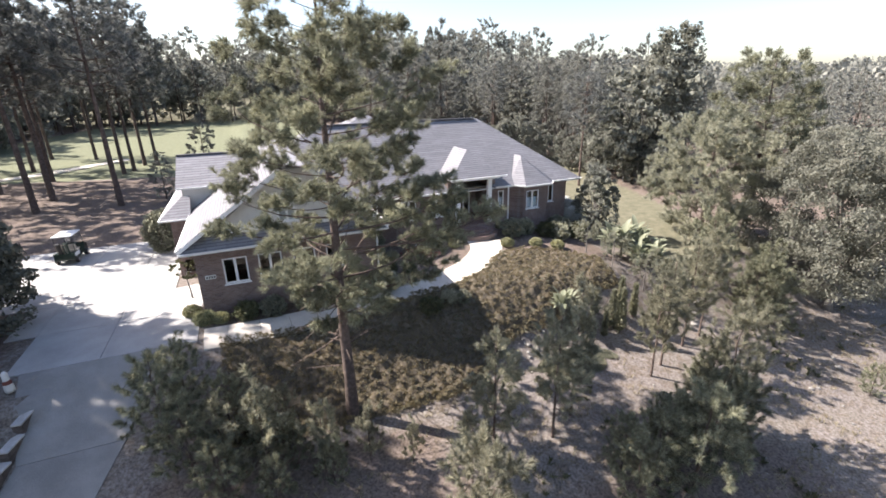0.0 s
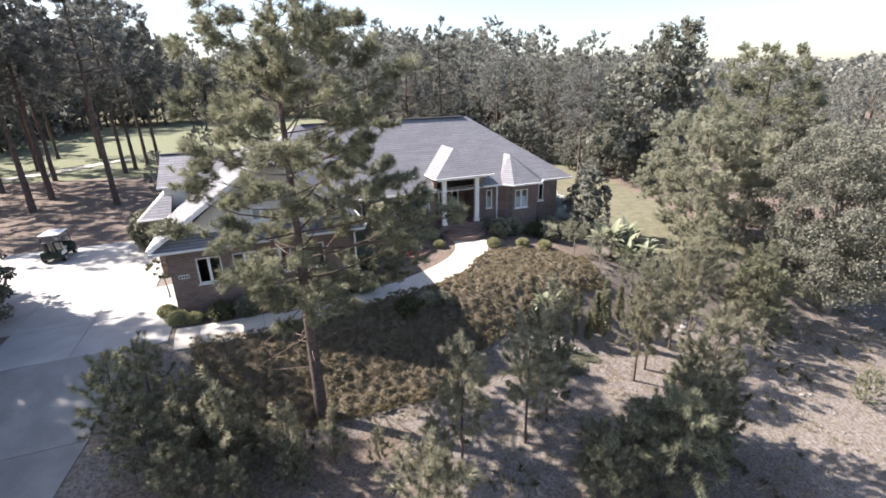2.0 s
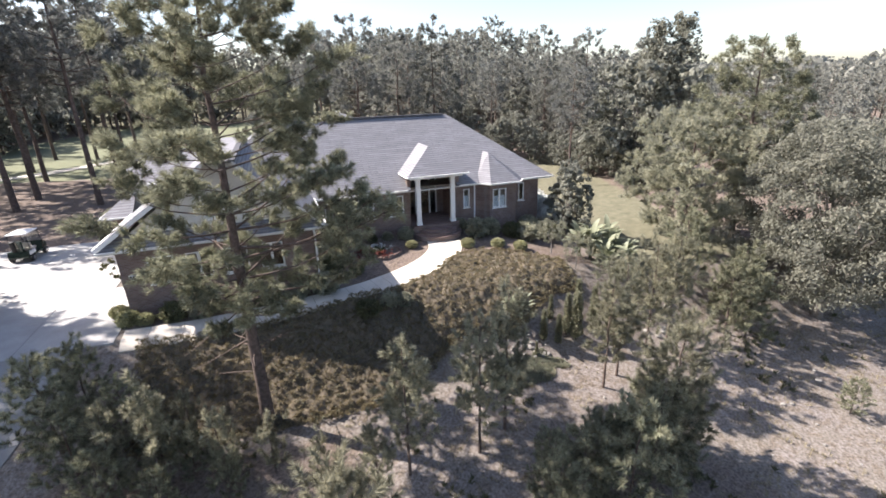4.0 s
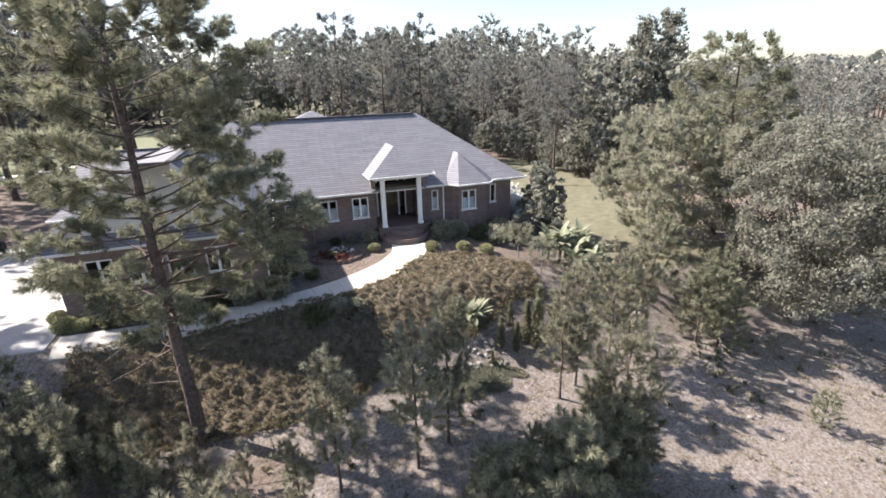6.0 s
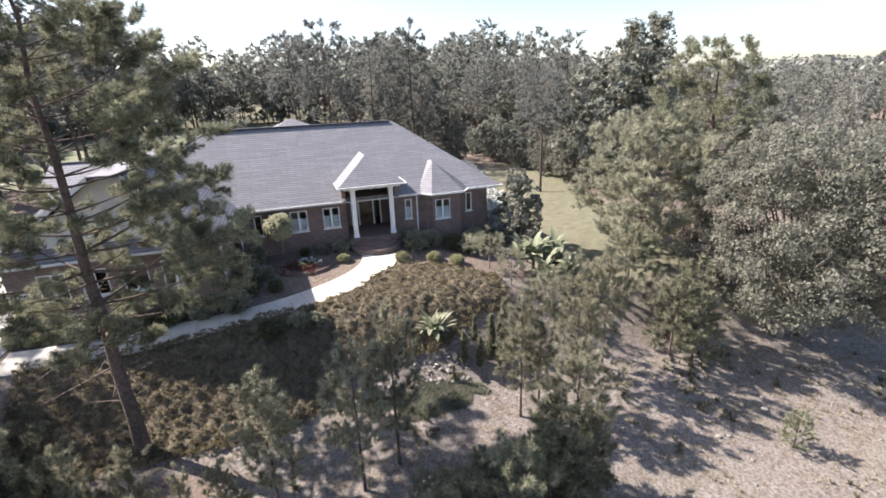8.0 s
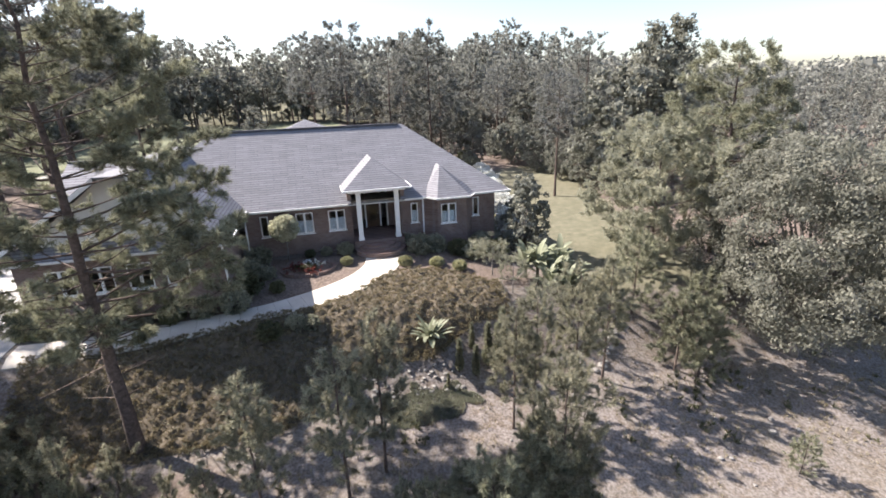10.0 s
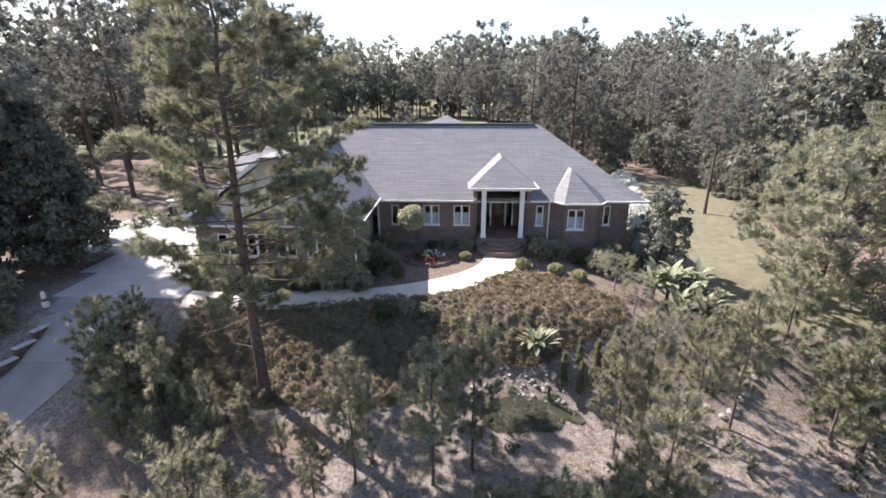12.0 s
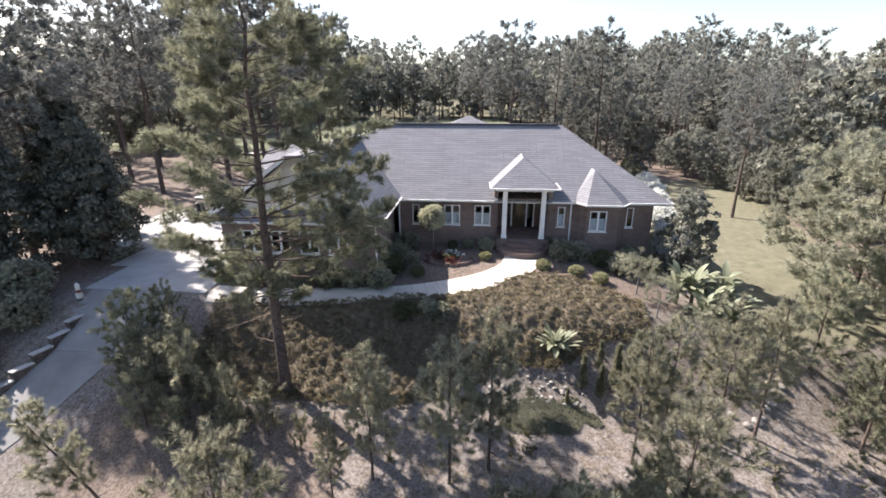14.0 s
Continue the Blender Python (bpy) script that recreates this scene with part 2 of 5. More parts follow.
M = dict(
    ground=ground_material(),
    brick=coursed("brown_brick", "wall", (0.138, 0.088, 0.074), (0.222, 0.152, 0.130), (0.23, 0.20, 0.18), 0.21, 0.075, 0.012, 0.9, 0.7, 0.35),
    shingle_x=coursed("grey_shingles_front", "slope_x", (0.188, 0.187, 0.198), (0.232, 0.230, 0.243), (0.095, 0.094, 0.102), 0.9, 0.115, 0.012, 0.9, 0.9, 0.10),
    shingle_y=coursed("grey_shingles_side", "slope_y", (0.188, 0.187, 0.198), (0.232, 0.230, 0.243), (0.095, 0.094, 0.102), 0.9, 0.115, 0.012, 0.9, 0.9, 0.10),
    ridge=surface("dark_ridge_cap", (0.05, 0.05, 0.055), (0.09, 0.09, 0.1), 4, 0.9),
    white=surface("white_trim_paint", (0.70, 0.70, 0.68), (0.82, 0.82, 0.80), 2.0, 0.5, 0.05),
    siding=surface("pale_siding", (0.55, 0.54, 0.50), (0.66, 0.65, 0.61), 1.5, 0.6, 0.08),
    soffit=surface("soffit", (0.5, 0.5, 0.49), (0.6, 0.6, 0.59), 2, 0.7, 0.05),
    glass=glass_material("window_glass"),
    blind=surface("pale_blind", (0.55, 0.58, 0.62), (0.68, 0.70, 0.74), 2, 0.8, 0.05),
    inside=surface("dim_interior", (0.20, 0.17, 0.14), (0.28, 0.25, 0.21), 1, 0.9, 0.05),
    door=surface("dark_wood_door", (0.05, 0.028, 0.016), (0.10, 0.055, 0.03), 3, 0.45, 0.2),
    concrete=surface("pale_concrete", (0.30, 0.294, 0.28), (0.42, 0.412, 0.393), 0.6, 0.9, 0.25, 30, by_object=0.05),
    # Older concrete's tone, darkened further to hold the shade over the lower drive.
    concrete_old_shaded=surface("weathered_shaded_concrete", (0.195, 0.187, 0.175), (0.285, 0.274, 0.257), 0.7, 0.92, 0.3, 30, by_object=0.05),
    walk=surface("cream_walk_concrete", (0.44, 0.40, 0.34), (0.57, 0.525, 0.455), 0.9, 0.9, 0.25, 30, by_object=0.04),
    block=surface("retaining_block", (0.070, 0.056, 0.048), (0.14, 0.116, 0.10), 2.0, 0.95, 0.6, 25, by_object=0.2),
    bark=surface("pine_bark", (0.050, 0.038, 0.032), (0.155, 0.115, 0.095), 5.0, 0.95, 1.0, 14),
    bark_grey=surface("grey_bark", (0.10, 0.09, 0.08), (0.26, 0.24, 0.22), 4.0, 0.95, 0.8, 14),
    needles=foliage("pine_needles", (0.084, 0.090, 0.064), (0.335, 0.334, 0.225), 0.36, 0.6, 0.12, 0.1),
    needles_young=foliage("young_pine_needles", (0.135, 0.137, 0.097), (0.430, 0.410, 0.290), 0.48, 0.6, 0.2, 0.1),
    # Darker, bluer copy of the far needles: the tall pines' shade is coloured in.
    needles_shaded=foliage("shaded_pine_needles", (0.095, 0.102, 0.096), (0.255, 0.258, 0.232), 0.40, 0.6, 0.15, 0.06),
    # Woodland needles made paler and bluer, so that haze is in their colour.
    needles_hazed=foliage("hazed_pine_needles", (0.116, 0.122, 0.108), (0.300, 0.298, 0.255), 0.38, 0.6, 0.22, 0.06),
    leaves=foliage("oak_leaves", (0.150, 0.156, 0.125), (0.275, 0.272, 0.218), 0.5, 0.85, 0.15, 0.04),
    # Haze is mixed into this leaf colour too.
    leaves_hazed=foliage("hazed_oak_leaves", (0.110, 0.116, 0.098), (0.280, 0.280, 0.228), 0.40, 0.6, 0.25, 0.06),
    leaves_olive=foliage("olive_leaves", (0.205, 0.210, 0.158), (0.395, 0.388, 0.285), 0.52, 0.8, 0.15, 0.06),
    leaves_dark=foliage("dark_cedar_leaves", (0.055, 0.060, 0.050), (0.145, 0.148, 0.120), 0.2, 0.8, 0.2, 0.03),
    box_leaves=foliage("clipped_leaves", (0.200, 0.203, 0.108), (0.420, 0.405, 0.235), 0.35, 0.7, 0.1, 0.08),
    pale_leaves=foliage("pale_topiary_leaves", (0.30, 0.30, 0.20), (0.60, 0.58, 0.42), 0.4, 0.7, 0.1, 0.1),
    shrub_leaves=foliage("shrub_leaves", (0.060, 0.066, 0.036), (0.150, 0.148, 0.080), 0.25, 0.6, 0.25, 0.15),
    broad_leaf=foliage("broad_leaf", (0.19, 0.21, 0.135), (0.36, 0.365, 0.26), 0.35, 0.5, 0.1, 0.15),
    cover=foliage("bank_cover", (0.148, 0.125, 0.076), (0.275, 0.234, 0.147), 0.32, 0.85, 0.05, 0.05),
    # Twigs under the cover, browned darker to paint the shade between its sprays.
    undergrowth=surface("shaded_twigs_and_litter", (0.070, 0.058, 0.042), (0.150, 0.122, 0.086), 6.0, 0.95, 0.8, 30),
    cypress_leaves=foliage("cypress_leaves", (0.17, 0.175, 0.12), (0.36, 0.35, 0.24), 0.45, 0.7, 0.1, 0.05),
    cover_green=foliage("bank_cover_green", (0.170, 0.176, 0.128), (0.320, 0.318, 0.235), 0.3, 0.85, 0.05, 0.05),
    lawn_blades=foliage("lawn_blades", (0.128, 0.124, 0.082), (0.195, 0.182, 0.122), 0.3, 0.8),
    dry=foliage("dry_grass", (0.22, 0.19, 0.12), (0.38, 0.33, 0.22), 0.2, 0.8),
    stone=surface("pale_stone", (0.16, 0.15, 0.135), (0.30, 0.285, 0.258), 3, 0.9, 0.6, by_object=0.2),
    cap=surface("pale_cap_stone", (0.34, 0.325, 0.30), (0.50, 0.48, 0.45), 3, 0.9, 0.4, by_object=0.1),
    red=foliage("red_flowers", (0.085, 0.028, 0.024), (0.20, 0.065, 0.05), 0.2),
    white_flower=foliage("white_flowers", (0.45, 0.46, 0.42), (0.75, 0.75, 0.70), 0.2),
    black=surface("black_plastic", (0.012, 0.012, 0.013), (0.03, 0.03, 0.032), 5, 0.5, 0.1),
    cart=surface("dark_green_paint", (0.012, 0.022, 0.018), (0.02, 0.035, 0.028), 2, 0.25, 0.02, spec=0.5),
    cart_roof=surface("white_plastic", (0.72, 0.72, 0.70), (0.82, 0.82, 0.80), 2, 0.4, 0.03),
    seat=surface("beige_vinyl", (0.40, 0.36, 0.30), (0.50, 0.46, 0.39), 3, 0.6, 0.1),
    metal=surface("grey_metal", (0.35, 0.35, 0.36), (0.48, 0.48, 0.49), 3, 0.35, 0.05, metal=0.9),
)

# ---- mesh helpers ----


def part(name, bm, material, parent=None, label="", smooth=False):
    """Links a bmesh (or a ready mesh) as one object under a thing."""
    if isinstance(bm, bmesh.types.BMesh):
        me = bpy.data.meshes.new(name)
        bm.to_mesh(me)
        bm.free()
    else:
        me = bm
    if material is not None and not me.materials:
        me.materials.append(material)
    if smooth:
        me.polygons.foreach_set("use_smooth", [True] * len(me.polygons))
    ob = new(name, me)
    if parent is not None:
        ob.parent = parent
    if label:
        ob["label"] = label
    return ob


def empty(name, at=(0, 0, 0), rz=0.0):
    e = new(name)
    e.matrix_basis = pose(*at, 0, 0, rz)
    e.empty_display_size = 0.2
    return e


def box(bm, x0, x1, y0, y1, z0, z1, bevel=0.0):
    r = bmesh.ops.create_cube(bm, size=1.0)
    vs = r["verts"]
    for v in vs:
        v.co = Vector((lerp(x0, x1, v.co.x + 0.5), lerp(y0, y1, v.co.y + 0.5), lerp(z0, z1, v.co.z + 0.5)))
    if bevel:
        bmesh.ops.bevel(bm, geom=list({e for v in vs for e in v.link_edges}), offset=bevel, segments=2, affect="EDGES", profile=0.6)
    return bm


def box_bm(*a, **k):
    return box(bmesh.new(), *a, **k)


def prism(bm, poly, extrude):
    """A solid from a planar polygon pushed along a vector."""
    a = [bm.verts.new(p) for p in poly]
    c = [bm.verts.new(Vector(p) + Vector(extrude)) for p in poly]
    bm.faces.new(a)
    bm.faces.new(c[::-1])
    n = len(a)
    for i in range(n):
        bm.faces.new((a[i], c[i], c[(i + 1) % n], a[(i + 1) % n]))
    bmesh.ops.recalc_face_normals(bm, faces=bm.faces[:])
    return bm


def tube(bm, pts, radii, sides=7, cap=True):
    rings = []
    for i, p in enumerate(pts):
        p = Vector(p)
        d = (Vector(pts[min(i + 1, len(pts) - 1)]) - Vector(pts[max(i - 1, 0)])).normalized()
        s = d.cross(Vector((0.31, 0.2, 1.0) if abs(d.z) < 0.9 else (1, 0.1, 0))).normalized()
        u = d.cross(s)
        rings.append([bm.verts.new(p + radii[i] * (math.cos(a) * s + math.sin(a) * u)) for a in (2 * math.pi * k / sides for k in range(sides))])
    for a, c in zip(rings, rings[1:]):
        for k in range(sides):
            bm.faces.new((a[k], a[(k + 1) % sides], c[(k + 1) % sides], c[k]))
    if cap:
        bm.faces.new(rings[0][::-1])
        bm.faces.new(rings[-1])
    return bm


def clump_cores(centres, radius, rng, flat=0.75):
    """The close-packed inside of each tuft: a small uneven lump, turned and dented at random."""
    centres = np.asarray(centres, float)
    n = len(centres)
    g = [(i, j, k) for i in (-1, 1) for j in (-1, 1) for k in (-1, 1)]
    at = {p: i for i, p in enumerate(g)}
    quads = []
    for ax in range(3):
        for side in (-1, 1):
            ring = []
            for pair in ((-1, -1), (1, -1), (1, 1), (-1, 1)):
                p = list(pair)
                p.insert(ax, side)
                ring.append(at[tuple(p)])
            quads.append(ring if (side > 0) == (ax != 1) else ring[::-1])
    base = np.array(g, float) / math.sqrt(3)
    v = base[None] * rng.uniform(0.40, 1.45, (n, 8, 1)) * (radius * rng.uniform(0.75, 1.2, (n, 1, 1)))
    a, e = rng.uniform(0, 6.28, n), rng.uniform(-0.7, 0.7, n)
    ca, sa, ce, se = np.cos(a)[:, None], np.sin(a)[:, None], np.cos(e)[:, None], np.sin(e)[:, None]
    x, y, z = v[..., 0], v[..., 1] * ce - v[..., 2] * se, v[..., 1] * se + v[..., 2] * ce
    v = np.stack([x * ca - y * sa, x * sa + y * ca, z * flat], -1) + centres[:, None, :]
    q = (np.array(quads)[None] + (np.arange(n) * 8)[:, None, None]).reshape(-1, 4)
    return v.reshape(-1, 3), q


def blades(name, centres, outward, count, length, width, rng, bias=0.6, up=0.25, spread=0.0, core=0.0):
    """Tufts of leaf blades: at each centre a spray of count rhombic blades, leaning outward and up."""
    centres, outward = np.asarray(centres, float), np.asarray(outward, float)
    n = len(centres)
    c = np.repeat(centres, count, 0)
    o = np.repeat(outward, count, 0)
    d = rng.normal(size=(n * count, 3)) + bias * 1.6 * o
    d[:, 2] += up * 1.6
    d /= np.linalg.norm(d, axis=1)[:, None] + 1e-9
    if spread:
        c = c + rng.normal(size=c.shape) * spread
    side = np.cross(d, rng.normal(size=d.shape))
    side /= np.linalg.norm(side, axis=1)[:, None] + 1e-9
    ln = length * rng.uniform(0.65, 1.2, (n * count, 1))
    w = width * rng.uniform(0.7, 1.2, (n * count, 1))
    v = np.stack([c, c + d * ln * 0.5 + side * w, c + d * ln, c + d * ln * 0.5 - side * w], 1).reshape(-1, 3)
    q = np.arange(len(v)).reshape(-1, 4)
    if core:
        cv, cq = clump_cores(centres, core, rng)
        v, q = np.concatenate([v, cv]), np.concatenate([q, cq + len(v)])
    return mesh_of(name, v, q)


def mesh_of(name, verts, quads):
    me = bpy.data.meshes.new(name)
    verts, quads = np.asarray(verts, np.float32), np.asarray(quads, np.int32)
    k = quads.shape[1]
    me.vertices.add(len(verts))
    me.vertices.foreach_set("co", verts.ravel())
    me.loops.add(quads.size)
    me.loops.foreach_set("vertex_index", quads.ravel())
    me.polygons.add(len(quads))
    me.polygons.foreach_set("loop_start", np.arange(0, quads.size, k, dtype=np.int32))
    me.update(calc_edges=True)
    me.validate()
    return me

# ---- ground ----


def ramp(a, b, v):
    """0 at a, 1 at b, smooth between."""
    k = min(1.0, max(0.0, (v - a) / (b - a)))
    return k * k * (3 - 2 * k)


def lerp(a, b, k):
    return a + (b - a) * k


def drive_level(y):
    return -0.62 - 0.46 * min(10.5, max(0.0, -7.6 - y)) - 0.10 * max(0.0, -18.1 - y)


def drive_curve(y, a, b):
    """Sideways run of an edge below the apron: a curve, then straight on."""
    d = max(0.0, -7.6 - y)
    c = min(d, 9.0)
    return a * c + b * c * c + (a + 18.0 * b) * (d - c)


def drive_left(y):
    """The driveway's left edge below the apron."""
    return -23.9 + 1.1 * ramp(-7.6, -9.2, y) - drive_curve(y, 0.0, 0.034)


def drive_right(y):
    return -19.05 - drive_curve(y, 0.15, 0.028)


def ground_z(x, y):
    """Height of the ground: a level pad round the house, a bank in front of it, the lower ground and the driveway's slope."""
    top = -0.15 - 0.09 * min(7.0, max(0.0, -y)) - 1.25 * ramp(3.5, 11.0, x)
    low = -4.0 - 0.22 * min(6.0, max(0.0, -12.2 - y)) - 0.1 * max(0.0, -18.2 - y) + 0.06 * max(0.0, -40.0 - y)
    low -= (0.07 if x > 0 else 0.03) * min(40.0, max(-14.0, x))
    z = lerp(top, low, ramp(-6.9, -12.4, y))
    side = drive_level(y) if y < -6 else -0.62
    z = lerp(z, side, ramp(-14.0, -19.0, x))
    z += 0.45 * ramp(-0.25, -0.6, x - drive_left(y)) * ramp(-7.5, -9.0, y)
    z += 0.5 * ramp(-27, -40, x) * ramp(0, -14, y)
    far = math.hypot(x, y)
    z += 0.12 * noise.noise((x * 0.15, y * 0.15, 0.0)) * ramp(10, 30, abs(y + 1)) * ramp(-18, -14, x)
    z += 6.0 * ramp(120, 420, far)
    return z


def zone_of(x, y):
    """Right lawn, fairway, pine straw: each 0 to 1."""
    lawn = ramp(8.6, 10.0, x + 0.12 * y) * ramp(-9.5, -6.0, y) * ramp(22.5, 19.0, x - 0.32 * max(0, y)) * ramp(34, 24, y - 0.4 * (x - 15))
    lawn = max(lawn, 0.9 * ramp(126, 136, y) * ramp(44, 30, x))
    fair = ramp(37, 41, y + 0.25 * (x + 25)) * ramp(11.0, 5.0, x + 0.03 * (y - 40)) * ramp(140, 132, y + 48 * ramp(-50, -64, x))
    straw = 0.75 * ramp(5, 10, y) * (1 - lawn) * (1 - fair)
    straw = max(straw, 0.7 * ramp(-12.4, -13.4, y) * ramp(-16, -19, y) * ramp(9, 5, x))
    straw = max(straw, 0.8 * ramp(-12.4, -13.4, y) * ramp(-6.5, -9.5, x) * ramp(-26, -20, y) * ramp(-20.5, -18.5, x))
    straw = max(straw, 0.8 * ramp(34, 44, x))
    straw = max(straw, 0.85 * ramp(-7.5, -6.0, y) * ramp(0.5, -0.5, y) * ramp(-18, -16, x) * ramp(9, 7, x))
    straw = max(straw, 0.8 * ramp(15, 20, x) * ramp(-10, -6, y), 0.95 * ramp(-24, -26, x) * ramp(12, 4, y))
    return lawn, fair, straw


def ground():
    def line(lo, hi, step, far):
        inner = list(np.arange(lo, hi + step / 2, step))
        out, s, v = [], step, hi
        while v < far:
            s *= 1.35
            v += s
            out.append(v)
        left = [lo - (o - hi) for o in out]
        return left[::-1] + inner + out

    xs, ys = line(-46, 40, 0.5, 2500), line(-34, 60, 0.5, 2500)
    v = [(x, y, ground_z(x, y)) for y in ys for x in xs]
    nx = len(xs)
    q = [(j * nx + i, j * nx + i + 1, (j + 1) * nx + i + 1, (j + 1) * nx + i) for j in range(len(ys) - 1) for i in range(nx - 1)]
    me = mesh_of("ground", v, q)
    col = me.color_attributes.new("zone", "FLOAT_COLOR", "POINT")
    data = np.ones((len(v), 4), np.float32)
    data[:, :3] = [zone_of(p[0], p[1]) for p in v]
    col.data.foreach_set("color", data.ravel())
    ob = part("ground", me, M["ground"], smooth=True)
    return tagged(ob, "sandy ground with pine straw, dry grass and mown lawn", "ground", kind="structure")


ground()

# ---- driveway and walk ----


def slab_quad(name, corners, material, parent, thick=0.14, lift=0.035, n=3):
    """A concrete slab that follows the ground between four plan corners."""
    bm = bmesh.new()
    grid = []
    for j in range(n + 1):
        row = []
        for i in range(n + 1):
            a = Vector(corners[0]).lerp(Vector(corners[1]), i / n)
            c = Vector(corners[3]).lerp(Vector(corners[2]), i / n)
            p = a.lerp(c, j / n)
            row.append((p.x, p.y, ground_z(p.x, p.y) + lift))
        grid.append(row)
    top = [[bm.verts.new(p) for p in r] for r in grid]
    low = [[bm.verts.new((p[0], p[1], p[2] - thick)) for p in r] for r in grid]
    for j in range(n):
        for i in range(n):
            bm.faces.new((top[j][i], top[j][i + 1], top[j + 1][i + 1], top[j + 1][i]))
    rim = [(0, i) for i in range(n)] + [(j, n) for j in range(n)] + [(n, i) for i in range(n, 0, -1)] + [(j, 0) for j in range(n, 0, -1)]
    for k in range(len(rim)):
        a, c = rim[k], rim[(k + 1) % len(rim)]
        bm.faces.new((top[a[0]][a[1]], low[a[0]][a[1]], low[c[0]][c[1]], top[c[0]][c[1]]))
    bmesh.ops.recalc_face_normals(bm, faces=bm.faces[:])
    return part(name, bm, material, parent)


def driveway():
    drive = tagged(empty("driveway"), "pale concrete driveway, its weathered lower stretch coloured darker for shade", "driveway", kind="structure")
    xs = [-30.6, -27.5, -24.4, -21.2, -18.0]
    ys = [-7.6, -4.2, -0.8, 2.6, 6.0, 9.6]
    g = 0.012
    for i in range(4):
        for j in range(5):
            if i == 0 and j < 2 or i == 1 and j == 0:
                continue
            x0, x1, y0, y1 = xs[i] + g, xs[i + 1] - g, ys[j] + g, ys[j + 1] - g
            if i == 1 and j == 1:
                x0 = -25.6
            if i == 3:
                x1 = -17.55 if j < 2 else -19.1
            slab_quad("slab", [(x0, y0, 0), (x1, y0, 0), (x1, y1, 0), (x0, y1, 0)], M["concrete"], drive)
    y = -7.6
    k = 0
    while y > -46:
        y2 = y - 3.6
        (a0, a1), (b0, b1) = [(drive_left(v), drive_right(v)) for v in (y - g, y2 + g)]
        slab_quad("slab", [(b0, y2 + g, 0), (b1, y2 + g, 0), (a1, y - g, 0), (a0, y - g, 0)], M["concrete_old_shaded"], drive, n=4)
        y = y2
    return drive


driveway()

WALK = [(-0.1, -1.75, 1.15), (-0.55, -3.0, 1.05), (-1.6, -4.2, 0.95), (-3.1, -5.15, 0.85), (-5.0, -5.95, 0.78), (-7.2, -6.55, 0.72), (-10.0, -6.95, 0.72), (-13.5, -7.25, 0.72), (-17.3, -7.35, 0.75)]


def smooth_line(pts, n):
    """A Catmull-Rom line through the points, n steps a span."""
    out = []
    for i in range(len(pts) - 1):
        p = [Vector(pts[max(0, min(len(pts) - 1, i + k))]) for k in (-1, 0, 1, 2)]
        for s in range(n):
            t = s / n
            out.append(0.5 * (2 * p[1] + (p[2] - p[0]) * t + (2 * p[0] - 5 * p[1] + 4 * p[2] - p[3]) * t * t + (3 * p[1] - p[0] - 3 * p[2] + p[3]) * t ** 3))
    out.append(Vector(pts[-1]))
    return out


def front_walk():
    w = tagged(empty("walk"), "curved cream concrete walk leading to the porch steps", "walk", kind="structure")
    line = smooth_line(WALK, 6)
    sides = []
    for i, p in enumerate(line):
        d = (line[min(i + 1, len(line) - 1)] - line[max(i - 1, 0)])
        nrm = Vector((-d.y, d.x, 0)).normalized()
        c = Vector((p.x, p.y, 0))
        sides.append((c - nrm * p.z, c + nrm * p.z))
    for i in range(0, len(sides) - 2, 2):
        (a, c), (d, e) = sides[i], sides[i + 2]
        s = 0.008 / max(0.1, (d - a).length)
        slab_quad("slab", [a.lerp(d, s), d.lerp(a, s), e.lerp(c, s), c.lerp(e, s)], M["walk"], w, lift=0.05, n=3)
    return w


front_walk()

# ---- house ----
EAVE, RIDGE = 2.98, 7.34


def wall_y(bm, x0, x1, z0, z1, y, thick, holes):
    """A wall in the plane y (outer face), thick behind it, with rectangular openings (x0, x1, z0, z1)."""
    xs = sorted({x0, x1, *[h[0] for h in holes], *[h[1] for h in holes]})
    for a, c in zip(xs, xs[1:]):
        m = (a + c) / 2
        spans = sorted((h[2], h[3]) for h in holes if h[0] < m < h[1])
        z = z0
        for s0, s1 in spans:
            if s0 > z:
                box(bm, a, c, y, y + thick, z, s0)
            z = s1
        if z < z1:
            box(bm, a, c, y, y + thick, z, z1)
    bmesh.ops.remove_doubles(bm, verts=bm.verts[:], dist=0.0005)
    return bm


def slope(bm, pts, thick=0.1):
    return prism(bm, pts, (0, 0, -thick))


